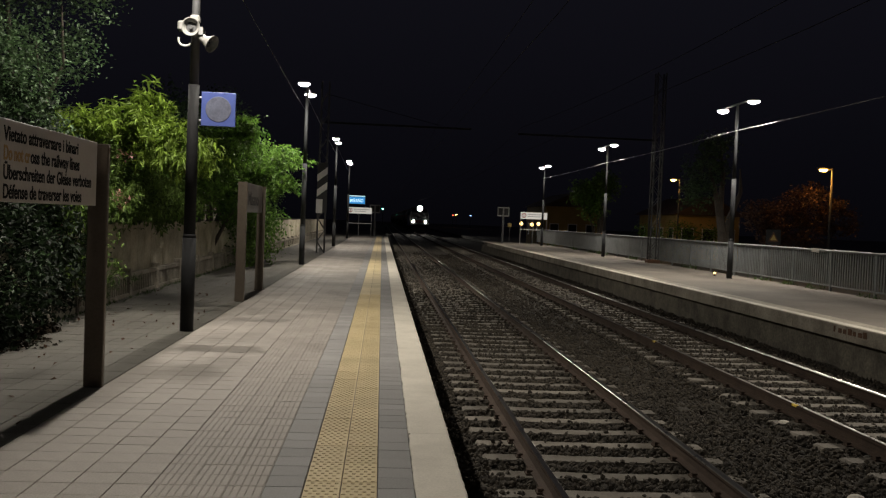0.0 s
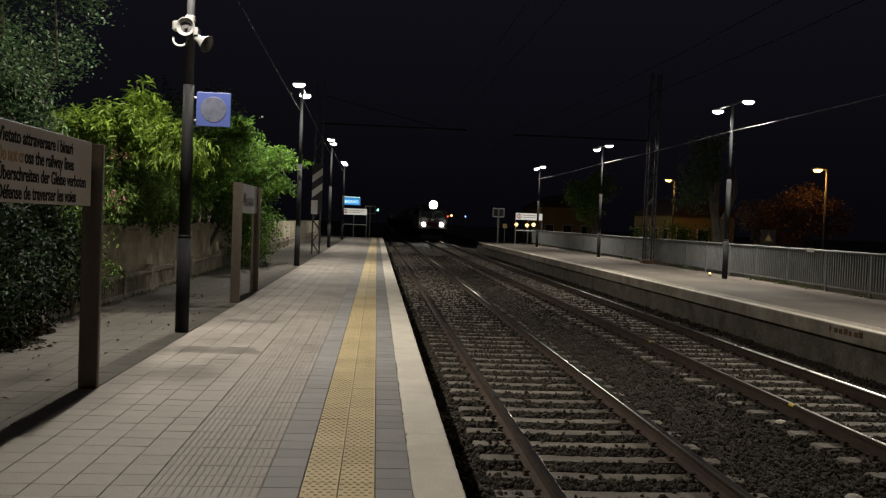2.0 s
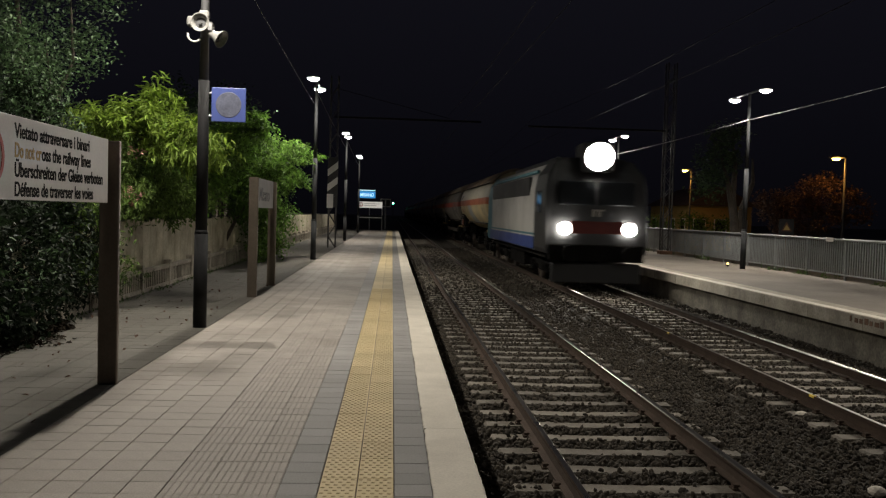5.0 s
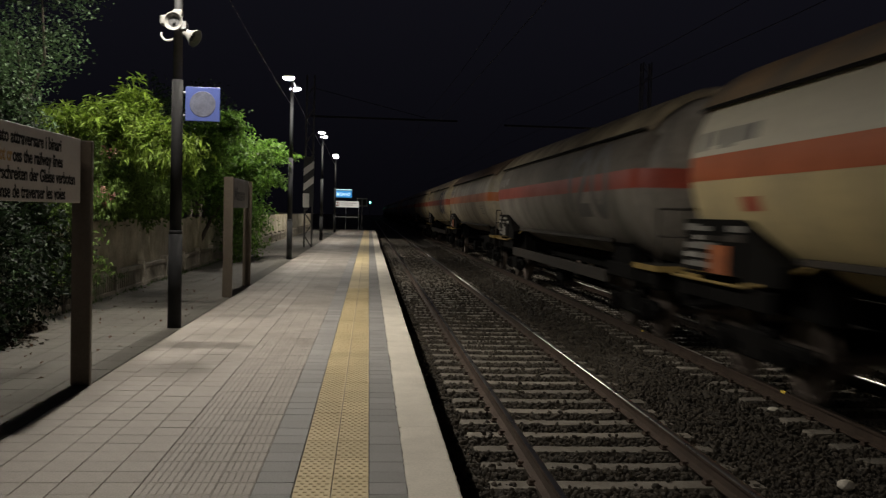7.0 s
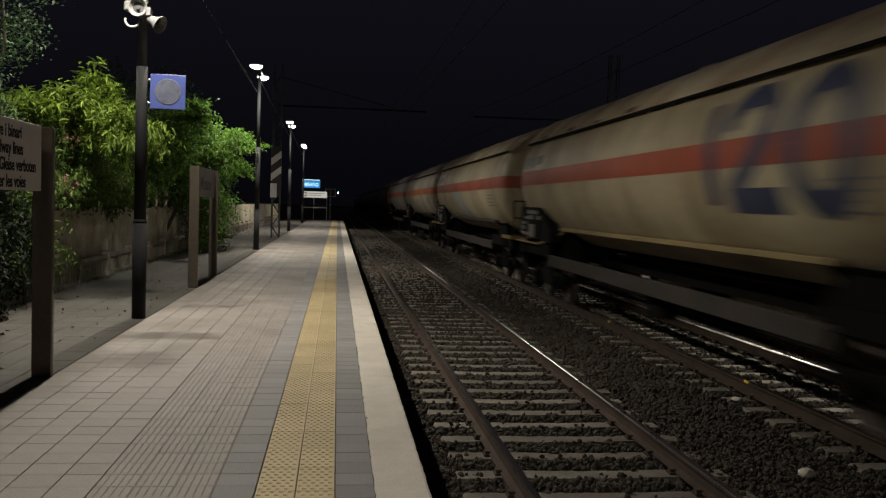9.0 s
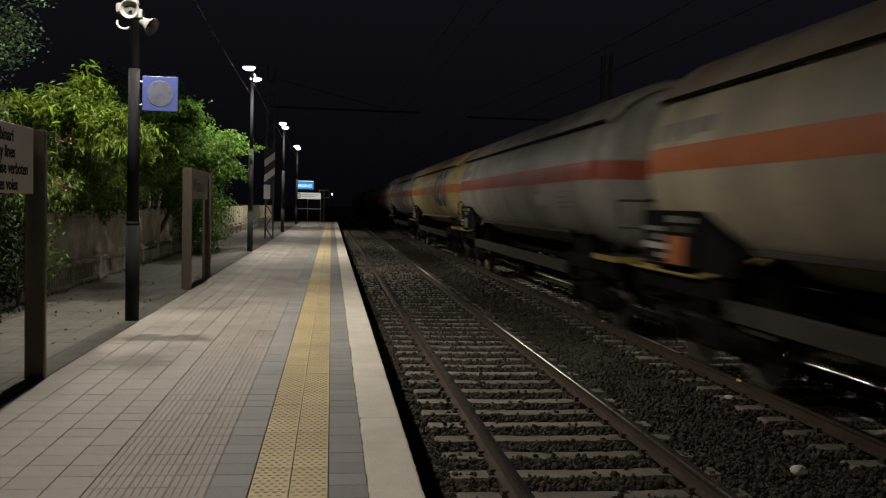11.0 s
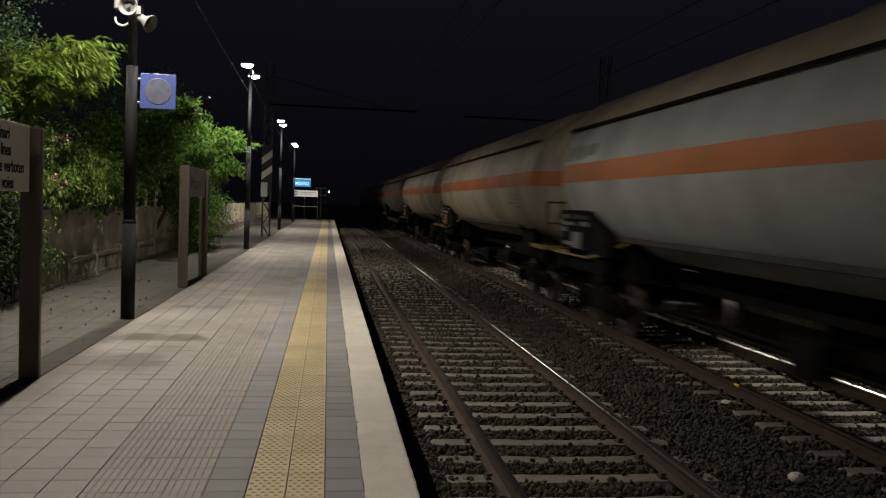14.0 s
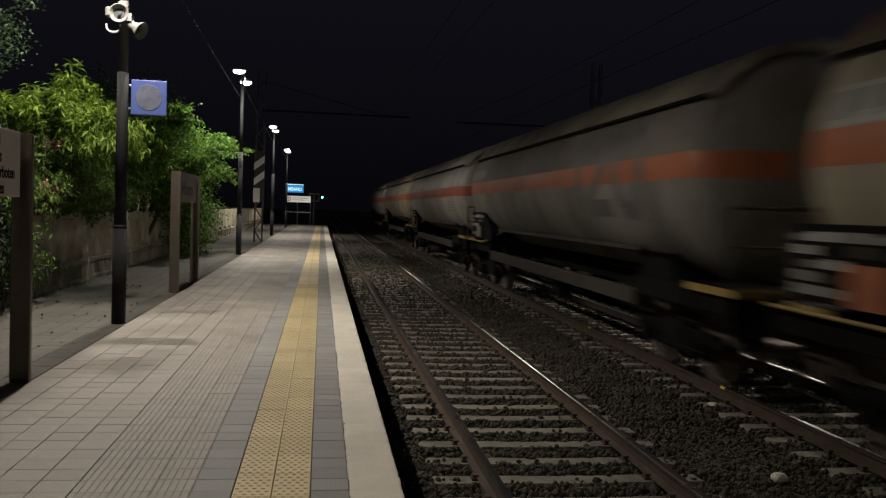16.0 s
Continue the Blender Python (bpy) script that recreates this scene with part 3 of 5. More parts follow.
part("beam", rods(((-2.6, 38.2, 6.9), (2.4, 38.2, 5.75), 0.012)), M["wire"], ms)
mr = thing("catenary_mast", pose(0, 0, 0), "tall steel lattice mast with rusty foot", "mast", "masts")
lattice(mr, 12.25, 38.6, 0.19, FAR_P, 8.6, M["dark_steel"])
part("foot", boxes(((11.98, 38.34, FAR_P), (12.52, 38.86, FAR_P + 0.16)), bevel=0.02), M["rust"], mr, "rusty red foot")
part("beam", boxes(((5.9, 38.56, 5.55), (12.25, 38.64, 5.63))), M["post_black"], mr)
for cx in (2.25, 5.95):
    cable("contact_wire", [(cx + (0.15 if i % 2 else -0.15), -14 + i * 26, RAIL + 5.1) for i in range(13)], 0.006, M["wire"], "copper contact wire over the track", "wire")
    pts = []
    for i in range(6):
        pts += sag((cx, -14 + i * 52, RAIL + 6.3), (cx, 38 + i * 52, RAIL + 6.3), 0.7, 10)
    cable("carrier_wire", pts, 0.006, M["wire"], "sagging carrier wire over the track", "wire")

# ---------------------------------------------------------------- signs at the far ends
fs = thing("station_sign", pose(-1.9, 66.3, 0), "lit blue station name sign on a bracket", "sign")
part("case", boxes(((-0.72, -0.05, 2.58), (0.62, 0.08, 3.16)), bevel=0.02), M["dark_steel"], fs)
part("panel", boxes(((-0.68, -0.06, 2.62), (0.58, -0.052, 3.12))), M["screen_blue"], fs, "glowing blue panel")
words("MISANO", 0.34, pose(-0.55, -0.063, 2.74) @ pose(0, 0, 0, 90), M["lit_white"], fs, "lettering", "white capital letters", 1.0, 0.006)
part("light_strip", boxes(((-0.68, -0.10, 3.17), (0.58, -0.02, 3.22))), M["lit_white"], fs)
part("bracket", boxes(((-0.75, 0.0, 2.8), (-0.65, 0.06, 2.9))), M["dark_steel"], fs)
fb = thing("notice_board", pose(-1.95, 76.5, 0), "white notice board on a tubular frame at the platform end", "sign", "platform boards")
for x in (-1.05, 1.05):
    part("post", rods(((x, 0, 0), (x, 0, 2.45), 0.035)), M["galva"], fb)
part("post", rods(((-0.05, 0, 0), (-0.05, 0, 1.95), 0.03)), M["galva"], fb)
part("panel", boxes(((-1.05, -0.05, 1.93), (1.05, -0.02, 2.46))), M["lit_panel"], fb, "softly lit white panel")
for k, (x0, x1) in enumerate(((-0.5, 0.85), (-0.5, 0.55))):
    part("text_bar", boxes(((x0, -0.056, 2.27 - k * 0.16), (x1, -0.051, 2.31 - k * 0.16))), M["speaker"], fb, "line of unreadable writing")
bm = bmesh.new()
lathe(bm, [(-0.052, 0.13), (-0.058, 0.13), (-0.058, 0.19), (-0.052, 0.19)], 20, "y", (-0.80, 0, 2.20))
box(bm, (-0.83, -0.058, 2.07), (-0.77, -0.052, 2.33))
part("prohibition_ring", bm, M["red"], fb, "red prohibition ring")
part("cross_bar", boxes(((-1.05, -0.03, 1.05), (1.05, 0.03, 1.13))), M["white"], fb)
ns = thing("track_number_sign", pose(-0.62, 77.0, 0), "thin lattice post with a small square sign", "sign", "track signs")
lattice(ns, 0, 0, 0.04, 0, 2.7, M["post_grey"], 0.3)
part("frame", boxes(((-0.45, -0.03, 2.05), (0.45, 0.0, 2.75))), M["speaker"], ns, "pale sign frame")
part("plate", boxes(((0.03, -0.045, 2.12), (0.40, -0.032, 2.68))), M["post_black"], ns)
part("plate", boxes(((-0.40, -0.045, 2.12), (-0.03, -0.032, 2.68))), M["post_black"], ns)
copy_thing(ns, pose(9.35, 67.5, FAR_P))
rb = copy_thing(fb, pose(12.0, 69.0, FAR_P))
gs = thing("signal_light", pose(0.2, 299, 0), "green railway signal far down the line", "signal")
part("pole", rods(((0, 0.2, -1), (0, 0.2, 5.4), 0.09)), M["dark_steel"], gs)
bm = bmesh.new()
lathe(bm, [(0.0, 0.001), (0.0, 0.24), (0.04, 0.26)], 16, "y", (0, 0, 4.7))
part("lens", bm, M["signal_green"], gs, "green lens")


# ---------------------------------------------------------------- plants
def leaves(name, centres, size, slim, droop, material, parent, seed, label=""):
    """Many small folded leaves, one at each centre."""
    g = np.random.default_rng(seed)
    c = np.asarray(centres, dtype=np.float64)
    n = len(c)
    yaw, pit = g.uniform(0, 2 * np.pi, n), g.normal(droop, 0.55, n)
    d = np.stack([np.cos(yaw) * np.cos(pit), np.sin(yaw) * np.cos(pit), np.sin(pit)], -1)
    side = np.cross(d, g.normal(0, 0.35, (n, 3)) + [0, 0, 1.0])
    side /= np.linalg.norm(side, axis=1, keepdims=True) + 1e-9
    up = np.cross(side, d)
    ln = (size * g.uniform(0.6, 1.35, n))[:, None]
    w = ln * slim
    p = [c, c + d * ln * 0.45 + side * w + up * w * 0.35, c + d * ln - up * ln * 0.12, c + d * ln * 0.45 - side * w + up * w * 0.35]
    v = np.stack(p, 1).reshape(-1, 3)
    i = np.arange(n)[:, None] * 4
    f = np.concatenate([i + [0, 1, 2], i + [0, 2, 3]], 1).reshape(-1, 3)
    ob = mesh_from(name, v, f, material, parent)
    if label:
        tagged(ob, label)
    return ob


def clumps(blobs, count, seed, hollow=0.55, twigs=0.10):
    """Leaf places in uneven clumps: twig clusters thrown into the shells of rounded masses (x, y, z, rx, ry, rz)."""
    g = np.random.default_rng(seed)
    b = np.asarray(blobs, dtype=np.float64)
    vol = np.cbrt(b[:, 3] * b[:, 4] * b[:, 5]) ** 2
    pick = g.choice(len(b), count // 14, p=vol / vol.sum())
    d = g.normal(size=(len(pick), 3))
    d /= np.linalg.norm(d, axis=1, keepdims=True)
    r = g.uniform(hollow ** 3, 1.12, len(pick)) ** (1 / 3)
    tw = b[pick, :3] + d * b[pick, 3:] * r[:, None]
    keep = np.array([noise.noise(Vector(p) * 1.7) > -0.18 for p in tw])
    tw = tw[keep]
    return np.repeat(tw, 14, 0) + g.normal(0, twigs, (len(tw) * 14, 3)) * [1, 1, 0.8]


def limbs(base, tips, r, seed):
    """A tapered trunk with bent limbs to the tips."""
    rr = random.Random(seed)
    bm = bmesh.new()
    base = Vector(base)
    for k, tip in enumerate(tips):
        tip = Vector(tip)
        pts = [base.lerp(tip, t) + Vector((rr.uniform(-1, 1), rr.uniform(-1, 1), 0)) * 0.10 * (0 < t < 1) * (tip - base).length * 0.4 + Vector((0, 0, 0.25 * math.sin(3.1416 * t))) for t in (0, 0.25, 0.5, 0.75, 1)]
        for j in range(4):
            k0, k1 = r * (1 - j * 0.22), r * (1 - (j + 1) * 0.22)
            rod(bm, pts[j], pts[j + 1], max(0.008, k0), max(0.006, k1), n=8)
    return bm


def plant(name, label, category, base, tips, r, blobs, count, size, slim, droop, material, seed, hollow=0.55, twigs=0.10, group=""):
    t = thing(name, pose(0, 0, 0), label, category, group)
    part("trunk", limbs(base, tips, r, seed), M["bark"], t)
    leaves("crown", clumps(blobs, count, seed, hollow, twigs), size, slim, droop, material, t, seed + 1)
    return t


def fronds(n, roots, reach, rise, drop, seed, per=42, aim=None):
    """Leaf places along arching shoots that leave the roots and hang at the tips."""
    g = np.random.default_rng(seed)
    out = []
    for i in range(n):
        p0 = np.array(roots[g.integers(len(roots))], dtype=float) + g.normal(0, 0.16, 3) * [1, 1, 0.7]
        a = g.uniform(0, 2 * np.pi) if aim is None else g.normal(aim, 0.9)
        d = np.array([np.cos(a), np.sin(a), 0.0])
        ln, up, dn = reach * g.uniform(0.5, 1.25), rise * g.uniform(0.3, 1.3), drop * g.uniform(0.5, 1.3)
        t = g.uniform(0.15, 1.0, per)[:, None] ** 0.8
        p = p0 + d * ln * t + np.array([0, 0, 1.0]) * (up * 2 * t - (up + dn) * t ** 2)
        out.append(p + g.normal(0, 0.035, (per, 3)))
    return np.concatenate(out)


# tall dark tree beside the walk
plant("tree", "tall dark evergreen tree behind the platform fence", "tree", (-5.6, 12.8, -0.2), [(-5.4, 12.8, 7.0), (-4.8, 12.8, 4.8), (-6.0, 13.0, 6.0), (-5.0, 12.4, 4.0)], 0.07,
      [(-4.75, 13.0, 4.75, 0.62, 0.7, 0.6), (-4.9, 12.8, 3.9, 0.55, 0.7, 0.55), (-5.2, 13.0, 5.7, 0.9, 1.0, 0.8), (-5.8, 12.6, 4.4, 0.9, 1.0, 1.2), (-4.6, 13.0, 5.6, 0.5, 0.7, 0.6), (-5.4, 12.0, 3.2, 0.8, 0.9, 0.7), (-5.2, 12.8, 6.8, 0.9, 1.0, 0.8), (-6.3, 12, 5.4, 0.9, 1.2, 1.8), (-5.3, 10.8, 3.6, 0.7, 0.9, 0.8), (-5.0, 12.0, 2.6, 0.6, 0.8, 0.5)],
      50000, 0.056, 0.36, -0.1, M["leaf_dark"], 11, 0.45, 0.12)
# hedge at the fence foot, its shade painted as leaf colour
plant("shrub", "shrub hugging the fence foot, shade put into its near-black leaves", "shrub", (-4.75, 10.0, -0.1), [(-4.8, 10.0, 1.6), (-4.7, 11.4, 1.8), (-5.3, 8.6, 1.9)], 0.05,
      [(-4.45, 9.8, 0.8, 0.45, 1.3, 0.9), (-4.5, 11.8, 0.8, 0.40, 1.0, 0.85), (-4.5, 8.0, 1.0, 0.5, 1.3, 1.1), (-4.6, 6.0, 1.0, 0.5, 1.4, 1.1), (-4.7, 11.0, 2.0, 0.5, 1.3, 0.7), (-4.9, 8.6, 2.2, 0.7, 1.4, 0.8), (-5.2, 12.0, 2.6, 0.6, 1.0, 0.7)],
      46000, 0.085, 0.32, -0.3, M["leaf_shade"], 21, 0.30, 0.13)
# scattered leaves in a paler colour for the lit spots of the hedge
sprigs = leaves("sprigs", clumps([(-4.15, 7.4, 1.1, 0.25, 1.3, 0.5), (-4.2, 9.4, 0.9, 0.2, 1.2, 0.5), (-4.25, 10.6, 1.3, 0.2, 0.8, 0.4)], 520, 23, 0.3, 0.08), 0.085, 0.26, -0.2, M["leaf_dark"],
                bpy.data.objects["shrub"], 24)
tagged(sprigs, "few paler leaves, coloured as if lit", kind="stuff")
# arching bright shrub leaning over the walk
SWING = Vector((-4.85, 14.0, 2.15))
ol = thing("oleander", pose(0, 0, 0), "bright green oleander arching over the fence and swaying", "shrub")
part("trunk", limbs((-4.9, 14.2, 0.0), [(-4.85, 14.0, 2.15), (-4.95, 14.1, 2.1), (-4.8, 13.9, 2.0)], 0.05, 31), M["bark"], ol)
off = np.array(SWING)
bough = part("bough", limbs((0, 0, 0), [(0.55, -0.2, 0.7), (0.4, 0.2, 0.9), (0.95, 0.2, 0.55), (0.2, -0.7, 0.5), (0.6, 0.7, 0.3), (1.4, -0.1, 0.5)], 0.03, 38), M["bark"], ol, "arching bough with long narrow leaves")
bough.location = SWING
leaves("crown", fronds(185, [(-4.3, 14.0, 2.85), (-3.95, 13.8, 2.75), (-4.6, 13.5, 2.78), (-4.2, 14.6, 2.75), (-3.6, 14.2, 2.62)], 0.66, 0.30, 0.24, 32, 34) - off, 0.155, 0.115, -0.35, M["leaf_bright"], bough, 33)
leaves("crown_tip", fronds(26, [(-4.0, 14.0, 3.05)], 0.40, 0.42, 0.10, 34, 30, 0.2) - off, 0.17, 0.115, -0.3, M["leaf_bright"], bough, 35)
leaves("crown_spray", fronds(50, [(-3.45, 13.9, 2.65), (-3.25, 13.8, 2.6)], 0.55, 0.12, 0.36, 36, 32, -0.4) - off, 0.16, 0.115, -0.8, M["leaf_bright"], bough, 37)
o2 = thing("oleander", pose(0, 0, 0), "lower oleander with pale blossom hanging over the fence", "shrub")
part("trunk", limbs((-4.9, 13.4, 0.0), [(-4.5, 13.2, 1.9), (-4.3, 14.6, 1.7), (-4.6, 12.4, 1.6)], 0.035, 41), M["bark"], o2)
leaves("crown", fronds(330, [(-4.35, 13.2, 2.2), (-4.2, 14.6, 2.1), (-4.4, 12.6, 1.9), (-4.2, 15.8, 2.0), (-4.4, 13.6, 2.4), (-4.3, 16.8, 1.9), (-4.5, 12.3, 1.6), (-4.45, 18.2, 1.9), (-4.4, 12.9, 1.7), (-4.3, 15.2, 1.75), (-4.2, 13.6, 1.9), (-4.1, 14.4, 1.8)], 0.50, 0.16, 0.36, 42, 38), 0.10, 0.17, -0.6, M["leaf_olive"], o2, 43)
fl = thing("oleander_blossom", pose(0, 0, 0), "pale pink and red blossom on the oleander", "flowers", kind="stuff")
leaves("petals", clumps([(-4.0, 13.1, 2.3, 0.08, 0.1, 0.06), (-4.5, 12.5, 1.55, 0.15, 0.3, 0.15), (-4.55, 12.3, 1.2, 0.12, 0.2, 0.15), (-4.0, 13.2, 1.75, 0.2, 0.3, 0.12), (-3.95, 13.2, 2.45, 0.10, 0.1, 0.09)], 800, 46, 0.2, 0.04), 0.05, 0.4, 0.0, M["petal"], fl, 47)
# dark growth on the fence beyond the oleander, and a thin shrub before it
plant("shrub", "dark green creeper growing over the fence top", "shrub", (-4.95, 19.0, -0.1), [(-4.9, 17.0, 1.8), (-4.9, 19.5, 2.0), (-4.9, 21.5, 1.9)], 0.03,
      [(-4.75, 16.6, 1.75, 0.30, 1.2, 0.42), (-4.75, 18.8, 1.85, 0.35, 1.4, 0.55), (-4.75, 21.2, 1.9, 0.35, 1.4, 0.6), (-4.9, 15.4, 1.9, 0.3, 1.2, 0.5)],
      12000, 0.09, 0.30, -0.4, M["leaf_olive"], 141, 0.3, 0.13)
ts = thing("shrub", pose(0, 0, 0), "thin light green shrub at the fence foot", "shrub")
part("trunk", limbs((-4.42, 12.7, -0.02), [(-4.3, 12.6, 1.2), (-4.35, 13.0, 1.0), (-4.4, 12.3, 0.9)], 0.015, 144), M["bark"], ts)
leaves("crown", fronds(60, [(-4.3, 12.6, 1.15), (-4.35, 13.0, 0.9), (-4.4, 12.3, 0.85), (-4.32, 12.6, 0.6)], 0.28, 0.12, 0.2, 145, 26), 0.085, 0.15, -0.3, M["leaf_olive"], ts, 146)
# leafy bush farther on
t2 = thing("tree", pose(0, 0, 0), "small broad-leaved tree with bright green crown", "tree")
part("trunk", limbs((-4.9, 25.0, -0.1), [(-4.4, 24.4, 3.6), (-4.6, 26.4, 4.0), (-4.2, 27.8, 3.2), (-4.8, 22.6, 3.0), (-4.0, 25.4, 2.2)], 0.08, 51), M["bark"], t2)
leaves("crown", clumps([(-4.9, 18.4, 2.0, 0.4, 1.5, 0.6), (-4.9, 20.2, 2.6, 0.5, 1.4, 0.7), (-4.6, 23.6, 3.0, 0.8, 1.4, 0.7), (-4.5, 26.2, 3.5, 0.9, 1.4, 0.8), (-3.9, 28.0, 2.6, 0.7, 1.2, 0.8), (-4.7, 21.4, 2.4, 0.6, 1.2, 0.7), (-4.2, 25.4, 2.0, 0.7, 1.6, 0.7), (-3.9, 27.6, 1.3, 0.7, 1.3, 0.7), (-3.8, 26.8, 0.5, 0.45, 1.2, 0.5)], 38000, 52, 0.30, 0.19), 0.105, 0.30, -0.3, M["leaf_mid"], t2, 53)
leaves("crown_spray", fronds(260, [(-4.4, 26.4, 4.0), (-4.2, 24.2, 3.5), (-3.6, 28.4, 3.2), (-3.5, 28.8, 2.5), (-3.6, 25.6, 2.6), (-4.3, 22.0, 2.9), (-3.3, 29.6, 3.3)], 0.75, 0.45, 0.25, 54, 40), 0.125, 0.27, -0.35, M["leaf_mid"], t2, 55)
plant("tree", "dark tree standing behind the bright one", "tree", (-6.4, 31.0, -0.2), [(-6.0, 30.5, 5.0), (-5.6, 33.0, 5.0)], 0.12,
      [(-6.0, 31.0, 4.2, 1.3, 2.2, 1.6), (-6.2, 26.0, 3.6, 1.2, 2.4, 1.6)], 9000, 0.14, 0.3, -0.2, M["leaf_dark"], 61, 0.4, 0.2)
g2 = np.random.default_rng(5)
gr = thing("grass", pose(0, 0, 0), "tufts of weeds along the fence foot", "grass", kind="stuff")
gp = np.stack([g2.normal(-4.45, 0.05, 900), g2.uniform(8, 40, 900), np.full(900, -0.03)], -1)
gp = np.concatenate([gp, fronds(26, [(-4.4, 13.5, 0.12), (-4.4, 13.9, 0.1), (-4.4, 13.2, 0.1)], 0.30, 0.42, 0.05, 76, 26)])
leaves("tufts", gp, 0.10, 0.07, 0.9, M["grass"], gr, 72)
ll = thing("fallen_leaf", pose(0, 0, 0), "dry fallen leaves on the asphalt", "leaf litter", kind="stuff")
gp = np.stack([g2.uniform(-4.4, -2.5, 160), g2.uniform(5, 20, 160), np.full(160, 0.004)], -1)
leaves("litter", gp, 0.05, 0.4, 0.05, M["leaf_red"], ll, 73)
# litter strip that also paints the hedge's shadow on the walk
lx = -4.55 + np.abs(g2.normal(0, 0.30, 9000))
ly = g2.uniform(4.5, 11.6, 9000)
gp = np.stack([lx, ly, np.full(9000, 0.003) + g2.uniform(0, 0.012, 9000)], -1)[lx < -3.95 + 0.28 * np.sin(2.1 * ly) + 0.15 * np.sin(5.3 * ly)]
leaves("litter", gp, 0.055, 0.45, 0.05, M["litter"], ll, 74, "brown leaf litter under the hedge, darkened to give the hedge's shadow")

# ---------------------------------------------------------------- far side: trees, house, street lamps
plant("tree", "young street tree behind the railing", "tree", (14.2, 56.0, -0.6), [(13.4, 55.8, 4.6), (14.6, 56.4, 4.4), (13.2, 56.0, 3.4)], 0.14,
      [(13.3, 56, 3.8, 0.9, 1.2, 0.9), (14.4, 56.4, 4.3, 0.9, 1.2, 0.8), (13.6, 55.6, 2.6, 0.7, 0.9, 0.6)], 4500, 0.2, 0.35, -0.2, M["leaf_mid"], 81, 0.4, 0.22, "street trees")
plant("tree", "old street tree with a thick forked trunk", "tree", (15.0, 37.0, -0.6), [(13.9, 36.8, 4.6), (15.6, 37.4, 4.4), (14.5, 37.0, 5.4)], 0.26,
      [(13.9, 37, 4.3, 0.8, 0.9, 0.7), (14.4, 37.2, 5.3, 0.7, 0.8, 0.6), (13.5, 36.8, 3.3, 0.6, 0.7, 0.7)], 2600, 0.16, 0.35, -0.2, M["leaf_dark"], 91, 0.4, 0.22, "street trees")
plant("tree", "small tree with reddish leaves under a street lamp", "tree", (20.6, 42.0, -0.6), [(20.6, 41.6, 3.4), (22.0, 42.4, 3.2), (19.0, 42.0, 2.6)], 0.12,
      [(21.0, 42, 3.1, 1.2, 1.2, 0.9), (18.8, 42, 2.5, 1.0, 1.1, 0.7), (22.6, 42.2, 2.5, 1.0, 1.1, 0.9), (20.2, 42, 1.7, 1.6, 1.2, 0.7)], 9000, 0.15, 0.35, -0.1, M["leaf_red"], 101, 0.4, 0.2, "street trees")
plant("hedge", "low hedge in front of the ochre house", "hedge", (20.0, 56.0, -0.6), [(19.0, 56, 1.5), (21.5, 56, 1.5)], 0.05,
      [(17.6, 56, 0.9, 1.2, 0.8, 1.0), (19.6, 56, 1.2, 1.2, 0.8, 1.0), (21.8, 56, 1.0, 1.3, 0.8, 1.0)], 5000, 0.14, 0.35, 0, M["leaf_mid"], 111, 0.4, 0.2)


def street_lamp(x, y, top, energy):
    t = thing("street_lamp", pose(x, y, -0.6), "street lamp with an orange sodium light", "lamp", "street lamps")
    h = top + 0.6
    part("pole", rods(((0, 0, 0), (0, 0, h), 0.07, 0.045)), M["post_grey"], t, "", True)
    hd = part("lamp_head", boxes(((-0.75, -0.12, h - 0.06), (0.05, 0.12, h + 0.08)), bevel=0.05), M["post_grey"], t)
    bm = bmesh.new()
    lathe(bm, [(-0.16, 0.001), (-0.14, 0.13), (-0.06, 0.2)], 16, "z", (-0.45, 0, h))
    part("diffuser", bm, M["lamp_orange"], hd, "glowing orange bowl", True)
    d = bpy.data.lights.new("street_light", "POINT")
    d.energy, d.color, d.shadow_soft_size = energy, (1.0, 0.48, 0.10), 0.15
    lo = new("street_light", d)
    lo.location = (x - 0.45, y, top - 0.25)


street_lamp(20.6, 60.0, 5.15, 90)
street_lamp(21.4, 40.5, 4.83, 100)


def house(x0, x1, y0, y1, h, label):
    t = thing("house", pose(0, 0, -0.6), label, "house", "houses")
    bm = bmesh.new()
    wins = [(y0 + (i + 0.5) * (y1 - y0) / 4, z) for i in range(4) for z in (1.0, 4.0) if z + 1.8 < h]
    box(bm, (x0, y0, 0), (x1, y1, h))
    part("wall", bm, M["plaster"], t)
    bm = bmesh.new()
    cx = (x0 + x1) / 2
    a = [bm.verts.new(p) for p in ((x0 - .4, y0 - .4, h), (x1 + .4, y0 - .4, h), (cx, y0 - .4, h + 1.5), (x0 - .4, y1 + .4, h), (x1 + .4, y1 + .4, h), (cx, y1 + .4, h + 1.5))]
    for q in ((0, 2, 5, 3), (1, 4, 5, 2), (0, 1, 2), (3, 5, 4), (0, 3, 4, 1)):
        bm.faces.new([a[i] for i in q])
    part("roof", bm, M["roof"], t)
    for y, z in wins:
        w = part("window", boxes(((x0 - 0.06, y - 0.5, z), (x0 - 0.004, y + 0.5, z + 1.4)), bevel=0.02), M["white"], t)
        part("pane", boxes(((x0 - 0.075, y - 0.42, z + 0.08), (x0 - 0.062, y + 0.42, z + 1.32))), M["glass"], w)
    for i in range(3):
        x = x0 + (i + 0.5) * (x1 - x0) / 3
        w = part("window", boxes(((x - 0.5, y0 - 0.06, 1.0), (x + 0.5, y0 - 0.004, 2.4)), bevel=0.02), M["white"], t)
        part("pane", boxes(((x - 0.42, y0 - 0.075, 1.08), (x + 0.42, y0 - 0.062, 2.32))), M["glass"], w)


